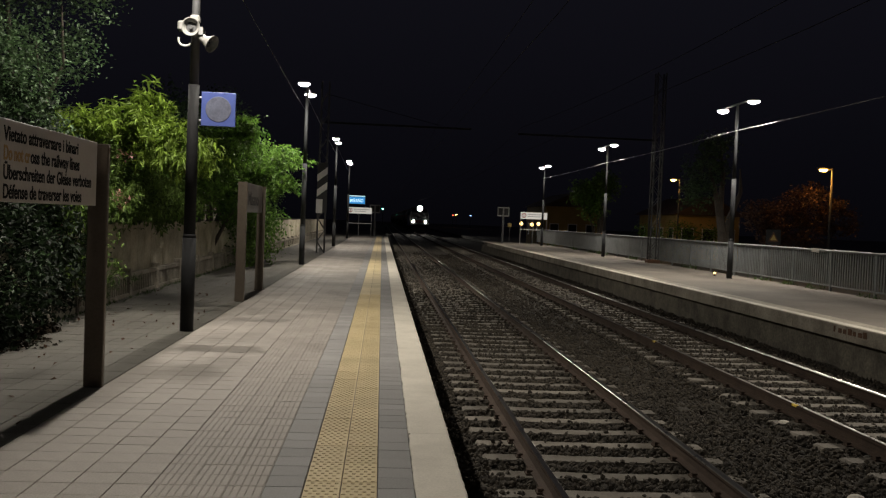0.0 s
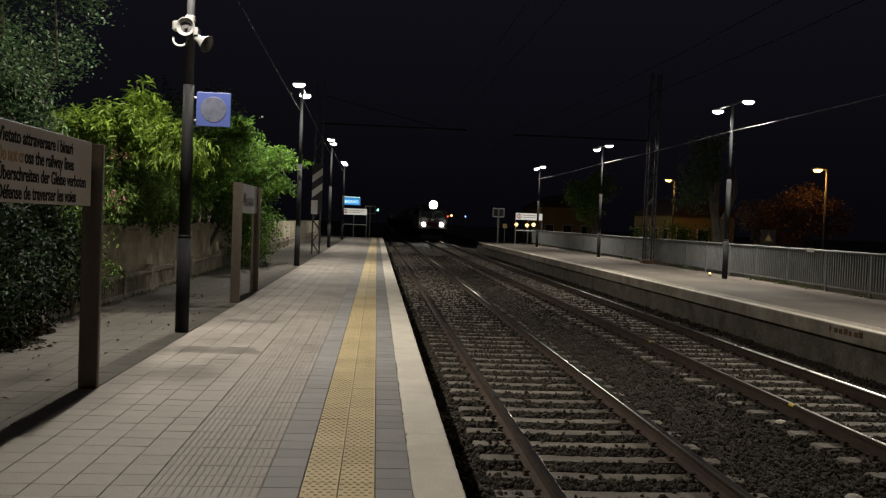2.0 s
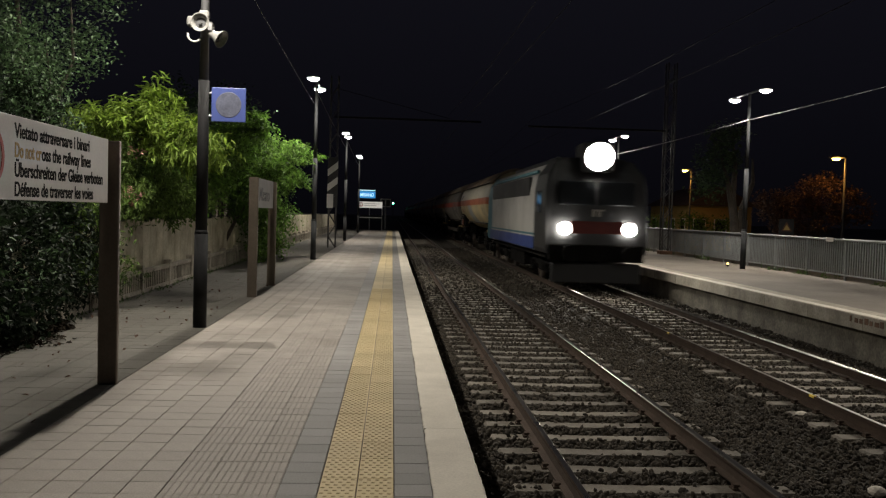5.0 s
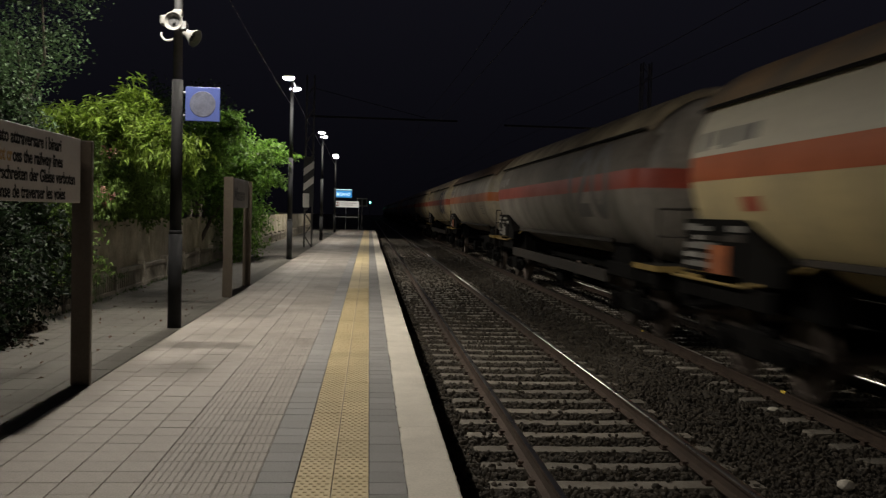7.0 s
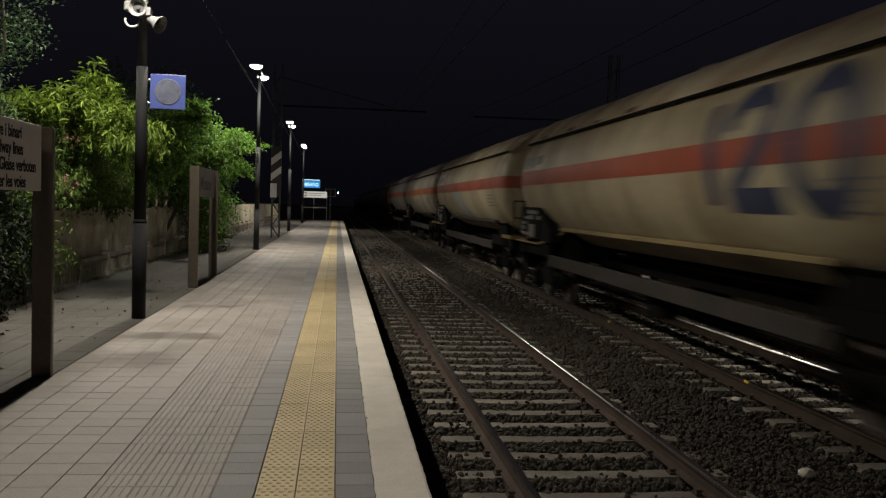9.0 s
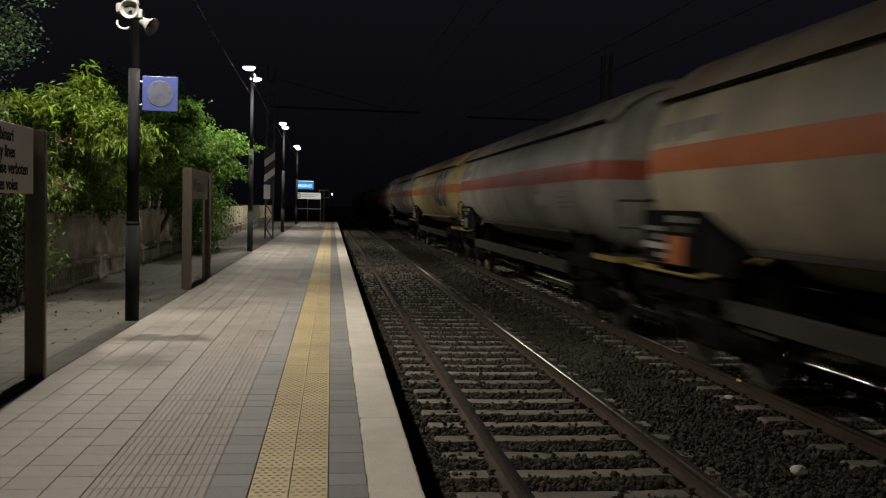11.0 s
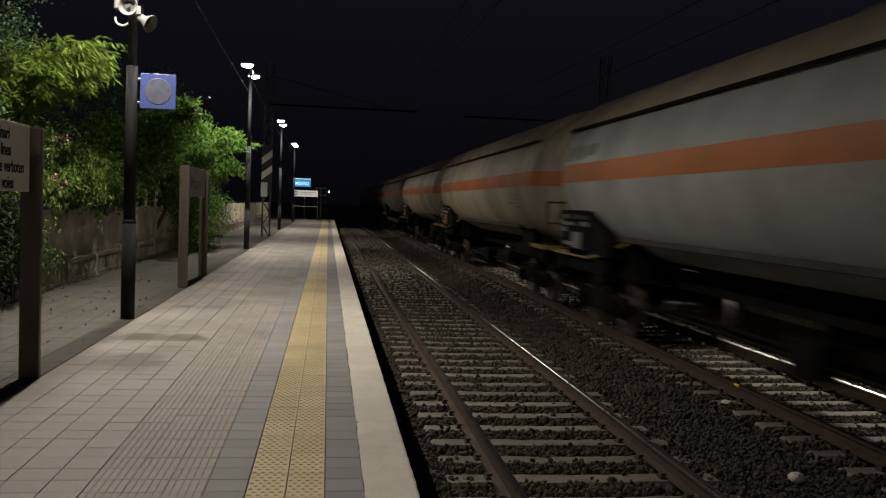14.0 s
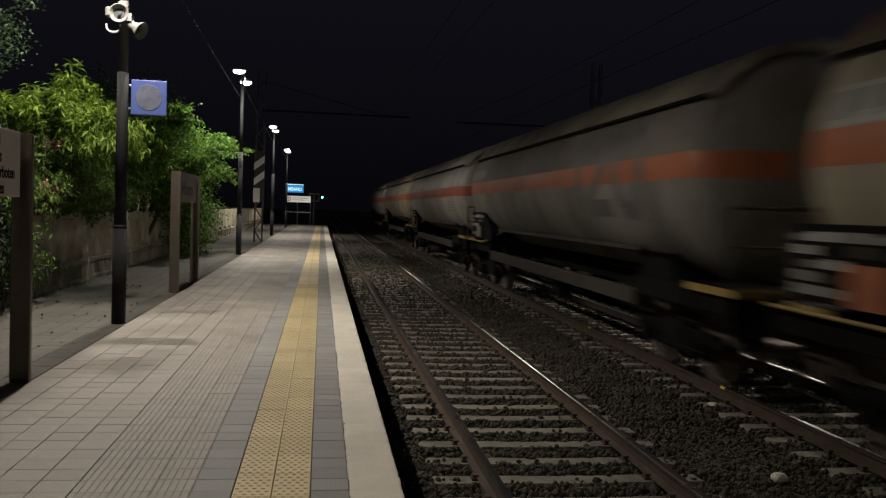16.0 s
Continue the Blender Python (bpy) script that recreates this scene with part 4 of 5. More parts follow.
house(22.6, 27.5, 66, 76, 3.4, "ochre two-storey house beyond the road")
house(17.2, 23, 92, 104, 4.2, "ochre house far down the road")
ws = thing("warning_sign", pose(16.6, 36.0, -0.6), "triangular road warning sign on a dark square plate", "sign")
part("post", rods(((0, 0, 0), (0, 0, 2.4), 0.03)), M["rust"], ws)
part("plate", boxes(((-0.32, -0.06, 1.75), (0.32, -0.035, 2.40))), M["black"], ws)
for name, s, y, m in (("triangle", 0.27, -0.062, "rust"), ("triangle_field", 0.16, -0.072, "plaster")):
    bm = bmesh.new()
    lo, hi = [[bm.verts.new((s * math.cos(a), yy, 2.02 + s * math.sin(a))) for a in (1.5708, 3.665, 5.7596)] for yy in (y, y - 0.008)]
    bm.faces.new(hi)
    for k in range(3):
        bm.faces.new((lo[k], lo[(k + 1) % 3], hi[(k + 1) % 3], hi[k]))
    bmesh.ops.recalc_face_normals(bm, faces=bm.faces)
    part(name, bm, M[m], ws)
for x, y, z, m, lb in ((17.2, 27.4, -0.25, "spark_red", "red"), (17.5, 27.4, -0.25, "spark_red", "red"), (17.0, 25.5, -0.35, "spark_red", "red"), (18.3, 24.0, -0.15, "spark_warm", "warm"), (11.6, 29.4, FAR_P + 0.09, "spark_warm", "warm")):
    s = thing("marker_light", pose(x, y, z), f"tiny {lb} light near the ground", "light", "marker lights")
    bm = bmesh.new()
    bmesh.ops.create_icosphere(bm, subdivisions=1, radius=0.045)
    part("lens", bm, M[m], s)
    part("base", boxes(((-0.03, -0.03, -0.6 - z if z < 0 else -0.09), (0.03, 0.03, -0.03))), M["dark_steel"], s)
for x, y, z in ((12.75, 80.0, 1.62), (13.75, 80.0, 1.58), (14.35, 80.0, 1.66)):
    s = thing("garden_lamp", pose(x, y, -0.6), "warm globe lamp beyond the platform end", "lamp", "garden lamps")
    bm = bmesh.new()
    bmesh.ops.create_icosphere(bm, subdivisions=2, radius=0.17)
    bmesh.ops.translate(bm, verts=bm.verts, vec=(0, 0, z + 0.6))
    part("globe", bm, M["spark_warm"], s, "glowing globe", True)
    part("pole", rods(((0, 0, 0), (0, 0, z + 0.45), 0.04)), M["dark_steel"], s)


gp = np.stack([g2.normal(12.45, 0.08, 1500), g2.uniform(8, 66, 1500), np.full(1500, FAR_P - 0.01)], -1)
keep = np.array([noise.noise(Vector((0, y * 0.6, 3.0))) > 0.05 for y in gp[:, 1]])
gf = thing("weeds", pose(0, 0, 0), "weeds growing along the foot of the railing", "grass", kind="stuff")
leaves("tufts", gp[keep], 0.20, 0.06, 1.0, M["grass"], gf, 75)
ys = thing("small_sign", pose(10.1, 69.0, FAR_P), "small yellow square sign on a thin post", "sign")
part("post", rods(((0, 0.03, 0), (0, 0.03, 1.6), 0.025)), M["post_grey"], ys)
part("plate", boxes(((-0.16, -0.01, 1.22), (0.16, 0.01, 1.54)), bevel=0.004), M["wagon_yellow"], ys)
for x, z, m, lb in ((25.2, 3.9, "lamp_orange", "orange"), (30.0, 3.7, "lamp_blue", "bluish"), (24.0, 3.5, "spark_red", "red")):
    s = thing("distant_light", pose(x, 300, -1.05), f"distant {lb} light on a pole", "light", "distant lights")
    bm = bmesh.new()
    bmesh.ops.create_icosphere(bm, subdivisions=1, radius=0.22)
    bmesh.ops.translate(bm, verts=bm.verts, vec=(0, 0, z + 1.05))
    part("lens", bm, M[m], s)
    part("pole", rods(((0, 0, 0), (0, 0, z + 0.95), 0.06)), M["dark_steel"], s)


# ---------------------------------------------------------------- the train
SPEED, WAGON, FRONT = 23.09, 18.476, 174.78
TC, TR = 2.77, 1.50      # tank centre over the rail, tank radius


def wheelset(parent, y, r):
    bm = bmesh.new()
    for s in (-1, 1):
        lathe(bm, [(s * 0.70, 0.001), (s * 0.70, r + 0.03), (s * 0.73, r + 0.028), (s * 0.735, r), (s * 0.83, r - 0.005), (s * 0.83, r - 0.07), (s * 0.80, r - 0.09), (s * 0.79, 0.16), (s * 0.84, 0.14), (s * 0.84, 0.001)], 28, "x")
        for k in range(3):
            a = k * 2.094
            box(bm, (s * 0.83 - 0.012, 0.25 * math.cos(a) - 0.03, 0.25 * math.sin(a) - 0.03), (s * 0.83 + 0.012, 0.25 * math.cos(a) + 0.03, 0.25 * math.sin(a) + 0.03))
    rod(bm, (-0.7, 0, 0), (0.7, 0, 0), 0.085, n=12)
    w = part("wheelset", bm, M["wheel"], parent)
    w.location = (0, y, r)
    return w


def bogie(parent, y, r=0.50, base=0.9, reach=1.45):
    bm = bmesh.new()
    for s in (-1, 1):
        box(bm, (s * 0.95, y - reach, 0.50), (s * 1.05, y + reach, 0.66), 0.02)
        box(bm, (s * 0.93, y - 0.4, 0.34), (s * 1.08, y + 0.4, 0.72), 0.03)
        for e in (-1, 1):
            box(bm, (s * 0.94, y + e * base - 0.16, 0.32), (s * 1.12, y + e * base + 0.16, 0.62), 0.03)
            rod(bm, (s * 1.12, y + e * base, r), (s * 1.17, y + e * base, r), 0.11, n=12)
            for q in (-0.24, 0.24):
                rod(bm, (s * 1.0, y + e * base + q, 0.40), (s * 1.0, y + e * base + q, 0.58), 0.07, n=10)
    box(bm, (-0.95, y - 0.25, 0.45), (0.95, y + 0.25, 0.80), 0.03)
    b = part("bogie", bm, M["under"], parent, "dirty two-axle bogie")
    return b


def mark_patch(bm, y0, y1, a0, a1, n=10, lift=0.006):
    """A patch on the tank's near side between two heights, given as angles up from level."""
    r = TR + lift
    rows = [[bm.verts.new((-r * math.cos(radians(a0 + (a1 - a0) * i / n)), y, TC + r * math.sin(radians(a0 + (a1 - a0) * i / n)))) for y in (y0, y1)] for i in range(n + 1)]
    for p, q in zip(rows, rows[1:]):
        bm.faces.new((p[0], p[1], q[1], q[0]))


def stroke(bm, pts, w):
    """A painted stroke of width w on the tank's near side through points (along, degrees up from level)."""
    r = TR + 0.007
    flat = [Vector((y, radians(a) * r)) for y, a in pts]
    fine = [flat[0].lerp(flat[0], 0)]
    for p, q in zip(flat, flat[1:]):
        n = max(1, int((q - p).length / 0.10))
        fine += [p.lerp(q, (i + 1) / n) for i in range(n)]
    rows = []
    for i, p in enumerate(fine):
        d = (fine[min(i + 1, len(fine) - 1)] - fine[max(i - 1, 0)]).normalized()
        row = []
        for k in (-1, -0.5, 0, 0.5, 1):
            q = p + Vector((-d.y, d.x)) * w / 2 * k
            row.append(bm.verts.new((-r * math.cos(q.y / r), q.x, TC + r * math.sin(q.y / r))))
        rows.append(row)
    for p, q in zip(rows, rows[1:]):
        for i in range(4):
            bm.faces.new((p[i], p[i + 1], q[i + 1], q[i]))


LIVERY = {}


def livery(name, base, stripe, shield, dirt):
    LIVERY[name] = (
        mat("tank_" + name, base, 0.5, big=(0.85, 0.62), fine=(9, 0.14), bump=0.06, tint=dirt, stretch=(1, 1.3, 0.28)),
        mat("stripe_" + name, stripe, 0.5, big=(0.8, 0.3), fine=(20, 0.1), bump=0.03),
        mat("shield_" + name, shield, 0.6, big=(0.9, 0.6), fine=(10, 0.2), bump=0.1, tint=[dirt[0], dirt[1] * 0.75, dirt[2] * 0.6]))


livery("cream", (0.574, 0.462, 0.238), (0.452, 0.109, 0.0312), (0.123, 0.111, 0.0902), (0.364, 0.301, 0.182))
M["cream_pale"] = mat("cream_pale", (0.52, 0.485, 0.38), 0.5, big=(0.85, 0.4), fine=(9, 0.12), bump=0.05, tint=(0.45, 0.41, 0.32))
livery("grimy", (0.28, 0.252, 0.217), (0.32, 0.0546, 0.0312), (0.336, 0.279, 0.18), (0.084, 0.077, 0.063))
livery("sooty", (0.231, 0.217, 0.189), (0.359, 0.101, 0.0351), (0.246, 0.213, 0.156), (0.077, 0.07, 0.0595))
livery("sand", (0.413, 0.364, 0.259), (0.452, 0.125, 0.0312), (0.312, 0.279, 0.213), (0.196, 0.168, 0.126))
livery("rusty", (0.40, 0.35, 0.25), (0.452, 0.125, 0.0312), (0.0984, 0.0697, 0.0492), (0.17, 0.14, 0.105))
livery("ivory", (0.504, 0.441, 0.287), (0.39, 0.078, 0.0312), (0.64, 0.558, 0.377), (0.266, 0.196, 0.112))
livery("grey", (0.336, 0.315, 0.273), (0.32, 0.0702, 0.039), (0.344, 0.32, 0.279), (0.168, 0.147, 0.126))
livery("butter", (0.56, 0.441, 0.203), (0.538, 0.195, 0.0546), (0.59, 0.451, 0.23), (0.315, 0.238, 0.126))
livery("pale", (0.357, 0.371, 0.357), (0.452, 0.148, 0.039), (0.369, 0.312, 0.221), (0.196, 0.196, 0.175))
M["mark_blue"] = mat("mark_blue", (0.045, 0.055, 0.11), 0.5, bump=0)
M["mark_grey"] = mat("mark_grey", (0.10, 0.095, 0.09), 0.5, bump=0)
M["mark_pale"] = mat("mark_pale", (0.40, 0.38, 0.34), 0.5, bump=0)
M["patch_grey"] = mat("patch_grey", (0.36, 0.37, 0.36), 0.5, big=(1, 0.4), bump=0.02)
M["mark_dull"] = mat("mark_dull", (0.20, 0.19, 0.17), 0.6, bump=0)
M["hazard"] = mat("hazard_orange", (0.42, 0.12, 0.035), 0.6, big=(3, 0.5), bump=0.05)


M["soot_brown"] = mat("soot_brown", (0.085, 0.07, 0.056), 0.75, big=(0.7, 0.5), fine=(12, 0.2), bump=0.05, tint=(0.20, 0.18, 0.15), stretch=(1, 0.5, 1))
M["cradle_cream"] = mat("cradle_cream", (0.30, 0.22, 0.095), 0.6, big=(0.7, 0.4), bump=0.05)
M["rust_patch"] = mat("rust_patch", (0.10, 0.055, 0.035), 0.85, big=(3, 0.5), bump=0.1)
UPPER = {"cream": ("cream_pale", "paler repainted strip above the band"), "grimy": ("soot_brown", "soot brown upper side"), "sooty": ("soot_brown", "soot brown upper side")}


def tank_wagon(kind, mark, frame_low, seed, label):
    """A bogie gas tank wagon; it runs from its front end at y = 0 back to WAGON - 0.5."""
    r = random.Random(seed)
    tank_m, stripe_m, shield_m = LIVERY[kind]
    t = thing("tank_wagon", pose(5.95, 0, RAIL), label, "wagon", "tank wagons")
    L = WAGON - 0.62
    a, b = 0.55, L - 0.55
    dome = [(a + 0.62 - 0.62 * math.cos(math.pi / 2 * k / 8), max(0.001, TR * math.sin(math.pi / 2 * k / 8) ** 0.8)) for k in range(9)]
    prof = dome + [(y, TR) for y in np.linspace(a + 0.9, b - 0.9, 10)] + [(a + b - y, q) for y, q in dome[::-1]]
    bm = bmesh.new()
    lathe(bm, prof, 56, "y", (0, 0, TC))
    tank = part("tank", bm, tank_m, t, "", True)
    bm = bmesh.new()
    # painted band right round the tank at mid height, sides and ends
    half = 0.165
    for sgn in (-1, 1):
        rows = []
        for y, q in prof:
            if q < 0.25:
                continue
            q += 0.004
            z = min(half, q * 0.9)
            rows.append([bm.verts.new((sgn * math.sqrt(q * q - (k * z) ** 2), y, TC + k * z)) for k in (-1, -0.5, 0, 0.5, 1)])
        for p, q in zip(rows, rows[1:]):
            for i in range(4):
                bm.faces.new((p[i], p[i + 1], q[i + 1], q[i]))
    part("band", bm, stripe_m, tank, "orange warning band", True)
    if kind in UPPER:
        # strip of another tone between band and shield
        bm = bmesh.new()
        side = [(y, q + 0.003) for y, q in prof if q > TR * 0.8]
        for a0, a1 in ((6.0, 34.0), (146.0, 174.0)):
            lathe(bm, side, 8, "y", (0, 0, TC), radians(a0), radians(a1))
        part("upper_paint", bm, M[UPPER[kind][0]], tank, UPPER[kind][1], True)
    # sun shield: a thin curved roof over the upper part
    bm = bmesh.new()
    lathe(bm, [(a + 0.35, TR - 0.06), (a + 0.42, TR + 0.075), (b - 0.42, TR + 0.075), (b - 0.35, TR - 0.06)], 30, "y", (0, 0, TC), radians(33), radians(147))
    part("sun_shield", bm, shield_m, t, "weathered sheet sun shield", True)
    bm = bmesh.new()
    for s in (-1, 1):
        c, sn = math.cos(radians(33)), math.sin(radians(33))
        box(bm, (s * (TR + 0.08) * c - 0.012, a + 0.42, TC + (TR + 0.07) * sn - 0.03), (s * (TR + 0.08) * c + 0.012, b - 0.42, TC + (TR + 0.07) * sn + 0.012))
    part("shield_rim", bm, M["under"], t)
    # manhole and walkway on top
    bm = bmesh.new()
    rod(bm, (0, L / 2, TC + TR), (0, L / 2, TC + TR + 0.12), 0.28, n=20)
    part("manhole", bm, shield_m, t)
    # weld seams
    for y in (a + 3.2, a + 6.5, b - 6.5, b - 3.2):
        bm = bmesh.new()
        lathe(bm, [(y - 0.02, TR), (y, TR + 0.005), (y + 0.02, TR)], 56, "y", (0, 0, TC))
        part("weld_seam", bm, tank_m, tank, "", True)
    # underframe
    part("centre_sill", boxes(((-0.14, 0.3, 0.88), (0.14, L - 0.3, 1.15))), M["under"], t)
    # added beam that stops far-side lamp light passing under the wagon
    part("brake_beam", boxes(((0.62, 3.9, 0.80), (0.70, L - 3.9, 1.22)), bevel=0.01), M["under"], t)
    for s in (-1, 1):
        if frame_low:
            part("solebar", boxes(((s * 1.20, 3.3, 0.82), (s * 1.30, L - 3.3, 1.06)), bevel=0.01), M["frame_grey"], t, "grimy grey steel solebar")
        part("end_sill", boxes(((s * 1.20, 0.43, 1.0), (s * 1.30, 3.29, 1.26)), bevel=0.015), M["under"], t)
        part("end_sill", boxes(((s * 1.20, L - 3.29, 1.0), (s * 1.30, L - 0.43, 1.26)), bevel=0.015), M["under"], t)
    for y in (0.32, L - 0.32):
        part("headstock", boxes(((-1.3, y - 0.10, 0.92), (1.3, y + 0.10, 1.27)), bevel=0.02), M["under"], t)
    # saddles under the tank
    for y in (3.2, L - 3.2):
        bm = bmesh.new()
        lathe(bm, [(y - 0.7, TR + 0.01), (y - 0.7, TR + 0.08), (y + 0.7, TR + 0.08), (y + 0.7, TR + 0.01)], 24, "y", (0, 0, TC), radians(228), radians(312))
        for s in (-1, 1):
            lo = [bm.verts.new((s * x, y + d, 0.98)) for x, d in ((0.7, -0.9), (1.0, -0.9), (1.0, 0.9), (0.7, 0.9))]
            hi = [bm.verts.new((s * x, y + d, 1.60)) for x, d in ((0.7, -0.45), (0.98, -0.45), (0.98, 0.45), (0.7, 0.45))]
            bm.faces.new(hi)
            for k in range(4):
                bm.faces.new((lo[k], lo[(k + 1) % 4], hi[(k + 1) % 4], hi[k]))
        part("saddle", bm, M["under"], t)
    # long lower edge rail of the tank cradle
    bm = bmesh.new()
    for s in (-1, 1):
        box(bm, (s * 1.05, 3.6, 1.60), (s * 1.15, L - 3.6, 1.68), 0.01)
    part("cradle_rail", bm, M["cradle_cream"] if mark in (2, 6) else M["frame_grey"], t)
    # end platforms, handrails, steps
    for y, d in ((0.32, 1), (L - 0.32, -1)):
        bm = boxes(((-1.35, y - 0.28, 1.28), (1.35, y + 0.9 * d, 1.33)))
        part("end_platform", bm, M["under"], t)
        part("platform_edge", boxes(((-1.38, y - 0.3, 1.24), (-1.352, y + 0.9 * d, 1.33)), ((-1.38, y - 0.33, 1.24), (1.38, y - 0.29, 1.33))), M["wagon_yellow"], t, "worn yellow edge")
        bm = rods(((-1.25, y, 1.3), (-1.25, y, 2.25), 0.02), ((1.25, y, 1.3), (1.25, y, 2.25), 0.02), ((-1.25, y, 2.25), (1.25, y, 2.25), 0.02), ((-1.25, y, 1.8), (1.25, y, 1.8), 0.016), n=8)
        part("handrail", bm, M["frame_grey"], t)
        for s in (-1, 1):
            bm = rods(((s * 0.87, y, 1.06), (s * 0.87, y - 0.45 * d, 1.06), 0.09), ((s * 0.87, y - 0.45 * d, 1.06), (s * 0.87, y - 0.50 * d, 1.06), 0.24), n=18)
            part("buffer", bm, M["under"], t)
        bm = rods(((-1.33, y + 0.5 * d, 0.45), (-1.33, y + 0.5 * d, 1.3), 0.018), ((-1.33, y + 0.95 * d, 0.45), (-1.33, y + 0.95 * d, 1.3), 0.018),
                  ((-1.33, y + 0.5 * d, 0.5), (-1.33, y + 0.95 * d, 0.5), 0.02), ((-1.33, y + 0.5 * d, 0.85), (-1.33, y + 0.95 * d, 0.85), 0.02), n=8)
        part("step", bm, M["under"], t)
        part("coupling", rods(((0, y, 1.02), (0, y - 0.6 * d, 0.95), 0.05)), M["under"], t)
    # rack with papers and plates at the rear end
    e = L - 0.60
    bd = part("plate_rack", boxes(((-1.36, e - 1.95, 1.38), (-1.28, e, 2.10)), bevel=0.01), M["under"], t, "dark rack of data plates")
    # dark sloped plate behind the rack and a worn yellow foot rail that climbs to the cradle
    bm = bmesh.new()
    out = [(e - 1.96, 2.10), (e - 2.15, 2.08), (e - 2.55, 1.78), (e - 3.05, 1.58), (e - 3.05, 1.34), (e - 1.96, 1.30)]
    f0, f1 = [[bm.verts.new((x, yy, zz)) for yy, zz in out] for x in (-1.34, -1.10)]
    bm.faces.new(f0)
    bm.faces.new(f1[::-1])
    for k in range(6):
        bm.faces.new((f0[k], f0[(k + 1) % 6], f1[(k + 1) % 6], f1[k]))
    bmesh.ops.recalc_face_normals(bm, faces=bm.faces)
    part("gusset", bm, M["under"], t, "dark sheet with a sloped edge")
    part("foot_rail", rods(((-1.40, e + 0.35, 1.27), (-1.40, e - 1.95, 1.27), 0.022), ((-1.40, e - 1.95, 1.27), (-1.30, e - 2.6, 1.36), 0.022), ((-1.30, e - 2.6, 1.36), (-1.10, e - 3.3, 1.60), 0.022), n=8), M["wagon_yellow"], t, "worn yellow foot rail")
    if mark in (-1, 10):
        bm = bmesh.new()
        mark_patch(bm, e - 2.55, e - 2.1, -22, -15, 4)
        part("red_mark", bm, M["red"], tank, "small red sticker")
    if mark in (2, 6, 9):
        for k in range(4):
            bm = bmesh.new()
            y = L - 2.6 - k * 1.9 - r.uniform(0, 0.6)
            mark_patch(bm, y, y + r.uniform(0.25, 0.6), 34.5, 36.5 + r.uniform(0, 4), 3, 0.081)
            part("rust_patch", bm, M["rust_patch"], t, "rusty patch at the shield's edge")
    for i in range(5):
        y = e - 0.06
        while y > e - 1.75:
            w = r.uniform(0.22, 0.5)
            if r.random() < 0.75 and not (i < 3 and y < e - 0.8):
                part("data_plate", boxes(((-1.372, y - w + 0.03, 1.44 + i * 0.125), (-1.363, y, 1.50 + r.uniform(0, 0.04) + i * 0.125))), M[r.choice(("mark_dull", "mark_dull", "mark_pale", "frame_grey"))], bd)
            y -= w
    if mark in (-1, 1, 4, 9, 10, 12):
        part("hazard_plate", boxes(((-1.374, e - 1.55, 1.38), (-1.363, e - 0.95, 1.76))), M["hazard"], bd, "orange hazard plate")
    else:
        part("hazard_plate", boxes(((-1.374, e - 1.45, 1.40), (-1.363, e - 0.9, 1.70))), M["mark_dull"], bd, "grey plate")
    # rows of data lettering near the front, owner's marks near the rear
    for i in range(4):
        bm = bmesh.new()
        y = 2.6 + r.uniform(-0.2, 0.2)
        mark_patch(bm, y, y + r.uniform(0.7, 1.3), -14 - i * 4.0, -12.8 - i * 4.0, 2)
        part("data_lettering", bm, M["mark_dull"], tank, "unreadable row of data lettering")
    y = L - 1.35
    for k, w in enumerate((0.26, 0.20, 0.34, 0.52)):
        bm = bmesh.new()
        mark_patch(bm, y - w, y, 9 + 2 * (k % 2), 19, 4)
        part("owner_mark", bm, M["mark_dull"], tank, "small blurred mark")
        y -= w + 0.14
    if mark in (7, 9, 10):
        bm = bmesh.new()
        mark_patch(bm, L - 3.0, L - 1.3, 7, 21, 5, 0.004)
        part("pale_plate", bm, M["mark_pale"], tank, "pale repainted patch")
    if mark in (-1, 3):
        bm = bmesh.new()
        rows = []
        for k in range(13):
            a, q = radians(-6 - k * 3.5), TR + 0.004
            rows.append([bm.verts.new((-q * math.cos(a), yy, TC + q * math.sin(a))) for yy in (L - 8.6 - k * 0.12, L - 6.6 - k * 0.05)])
        for u, w in zip(rows, rows[1:]):
            bm.faces.new((u[0], u[1], w[1], w[0]))
        part("repaint_patch", bm, M["patch_grey"], tank, "grey repainted patch")
    if mark == 5:
        for k in range(6):
            bm = bmesh.new()
            mark_patch(bm, 2.5 + k * 1.7, 3.0 + k * 1.7, 44, 53, 4, 0.082)
            part("pale_patch", bm, M["mark_pale"], t, "pale patch on the shield")
    if mark in (5, 7, 8):
        bm = bmesh.new()
        mark_patch(bm, 4.6, 5.6, -24, -15, 5, 0.004)
        part("pale_plate", bm, M["mark_pale"], tank, "pale repainted patch")
    if mark in (0, 2, 6, 11):
        bm = bmesh.new()
        oval = [(3.28 + 0.52 * math.cos(k * math.pi / 12), 1 + 24 * math.sin(k * math.pi / 12)) for k in range(25)]
        stroke(bm, oval, 0.30)
        two = [(5.25, 10), (5.21, 18), (4.92, 24), (4.55, 24), (4.30, 17), (4.35, 8), (4.67, -4), (5.08, -15), (5.17, -21)]
        stroke(bm, two, 0.28)
        stroke(bm, [(5.29, -21), (4.80, -21), (4.10, -21)], 0.30)
        stroke(bm, [(5.74, 24), (5.74, 8), (5.74, -8), (5.74, -23)], 0.30)
        part("big_number", bm, M["mark_blue"] if mark in (2, 6) else M["mark_grey"], tank, "large dark painted number")
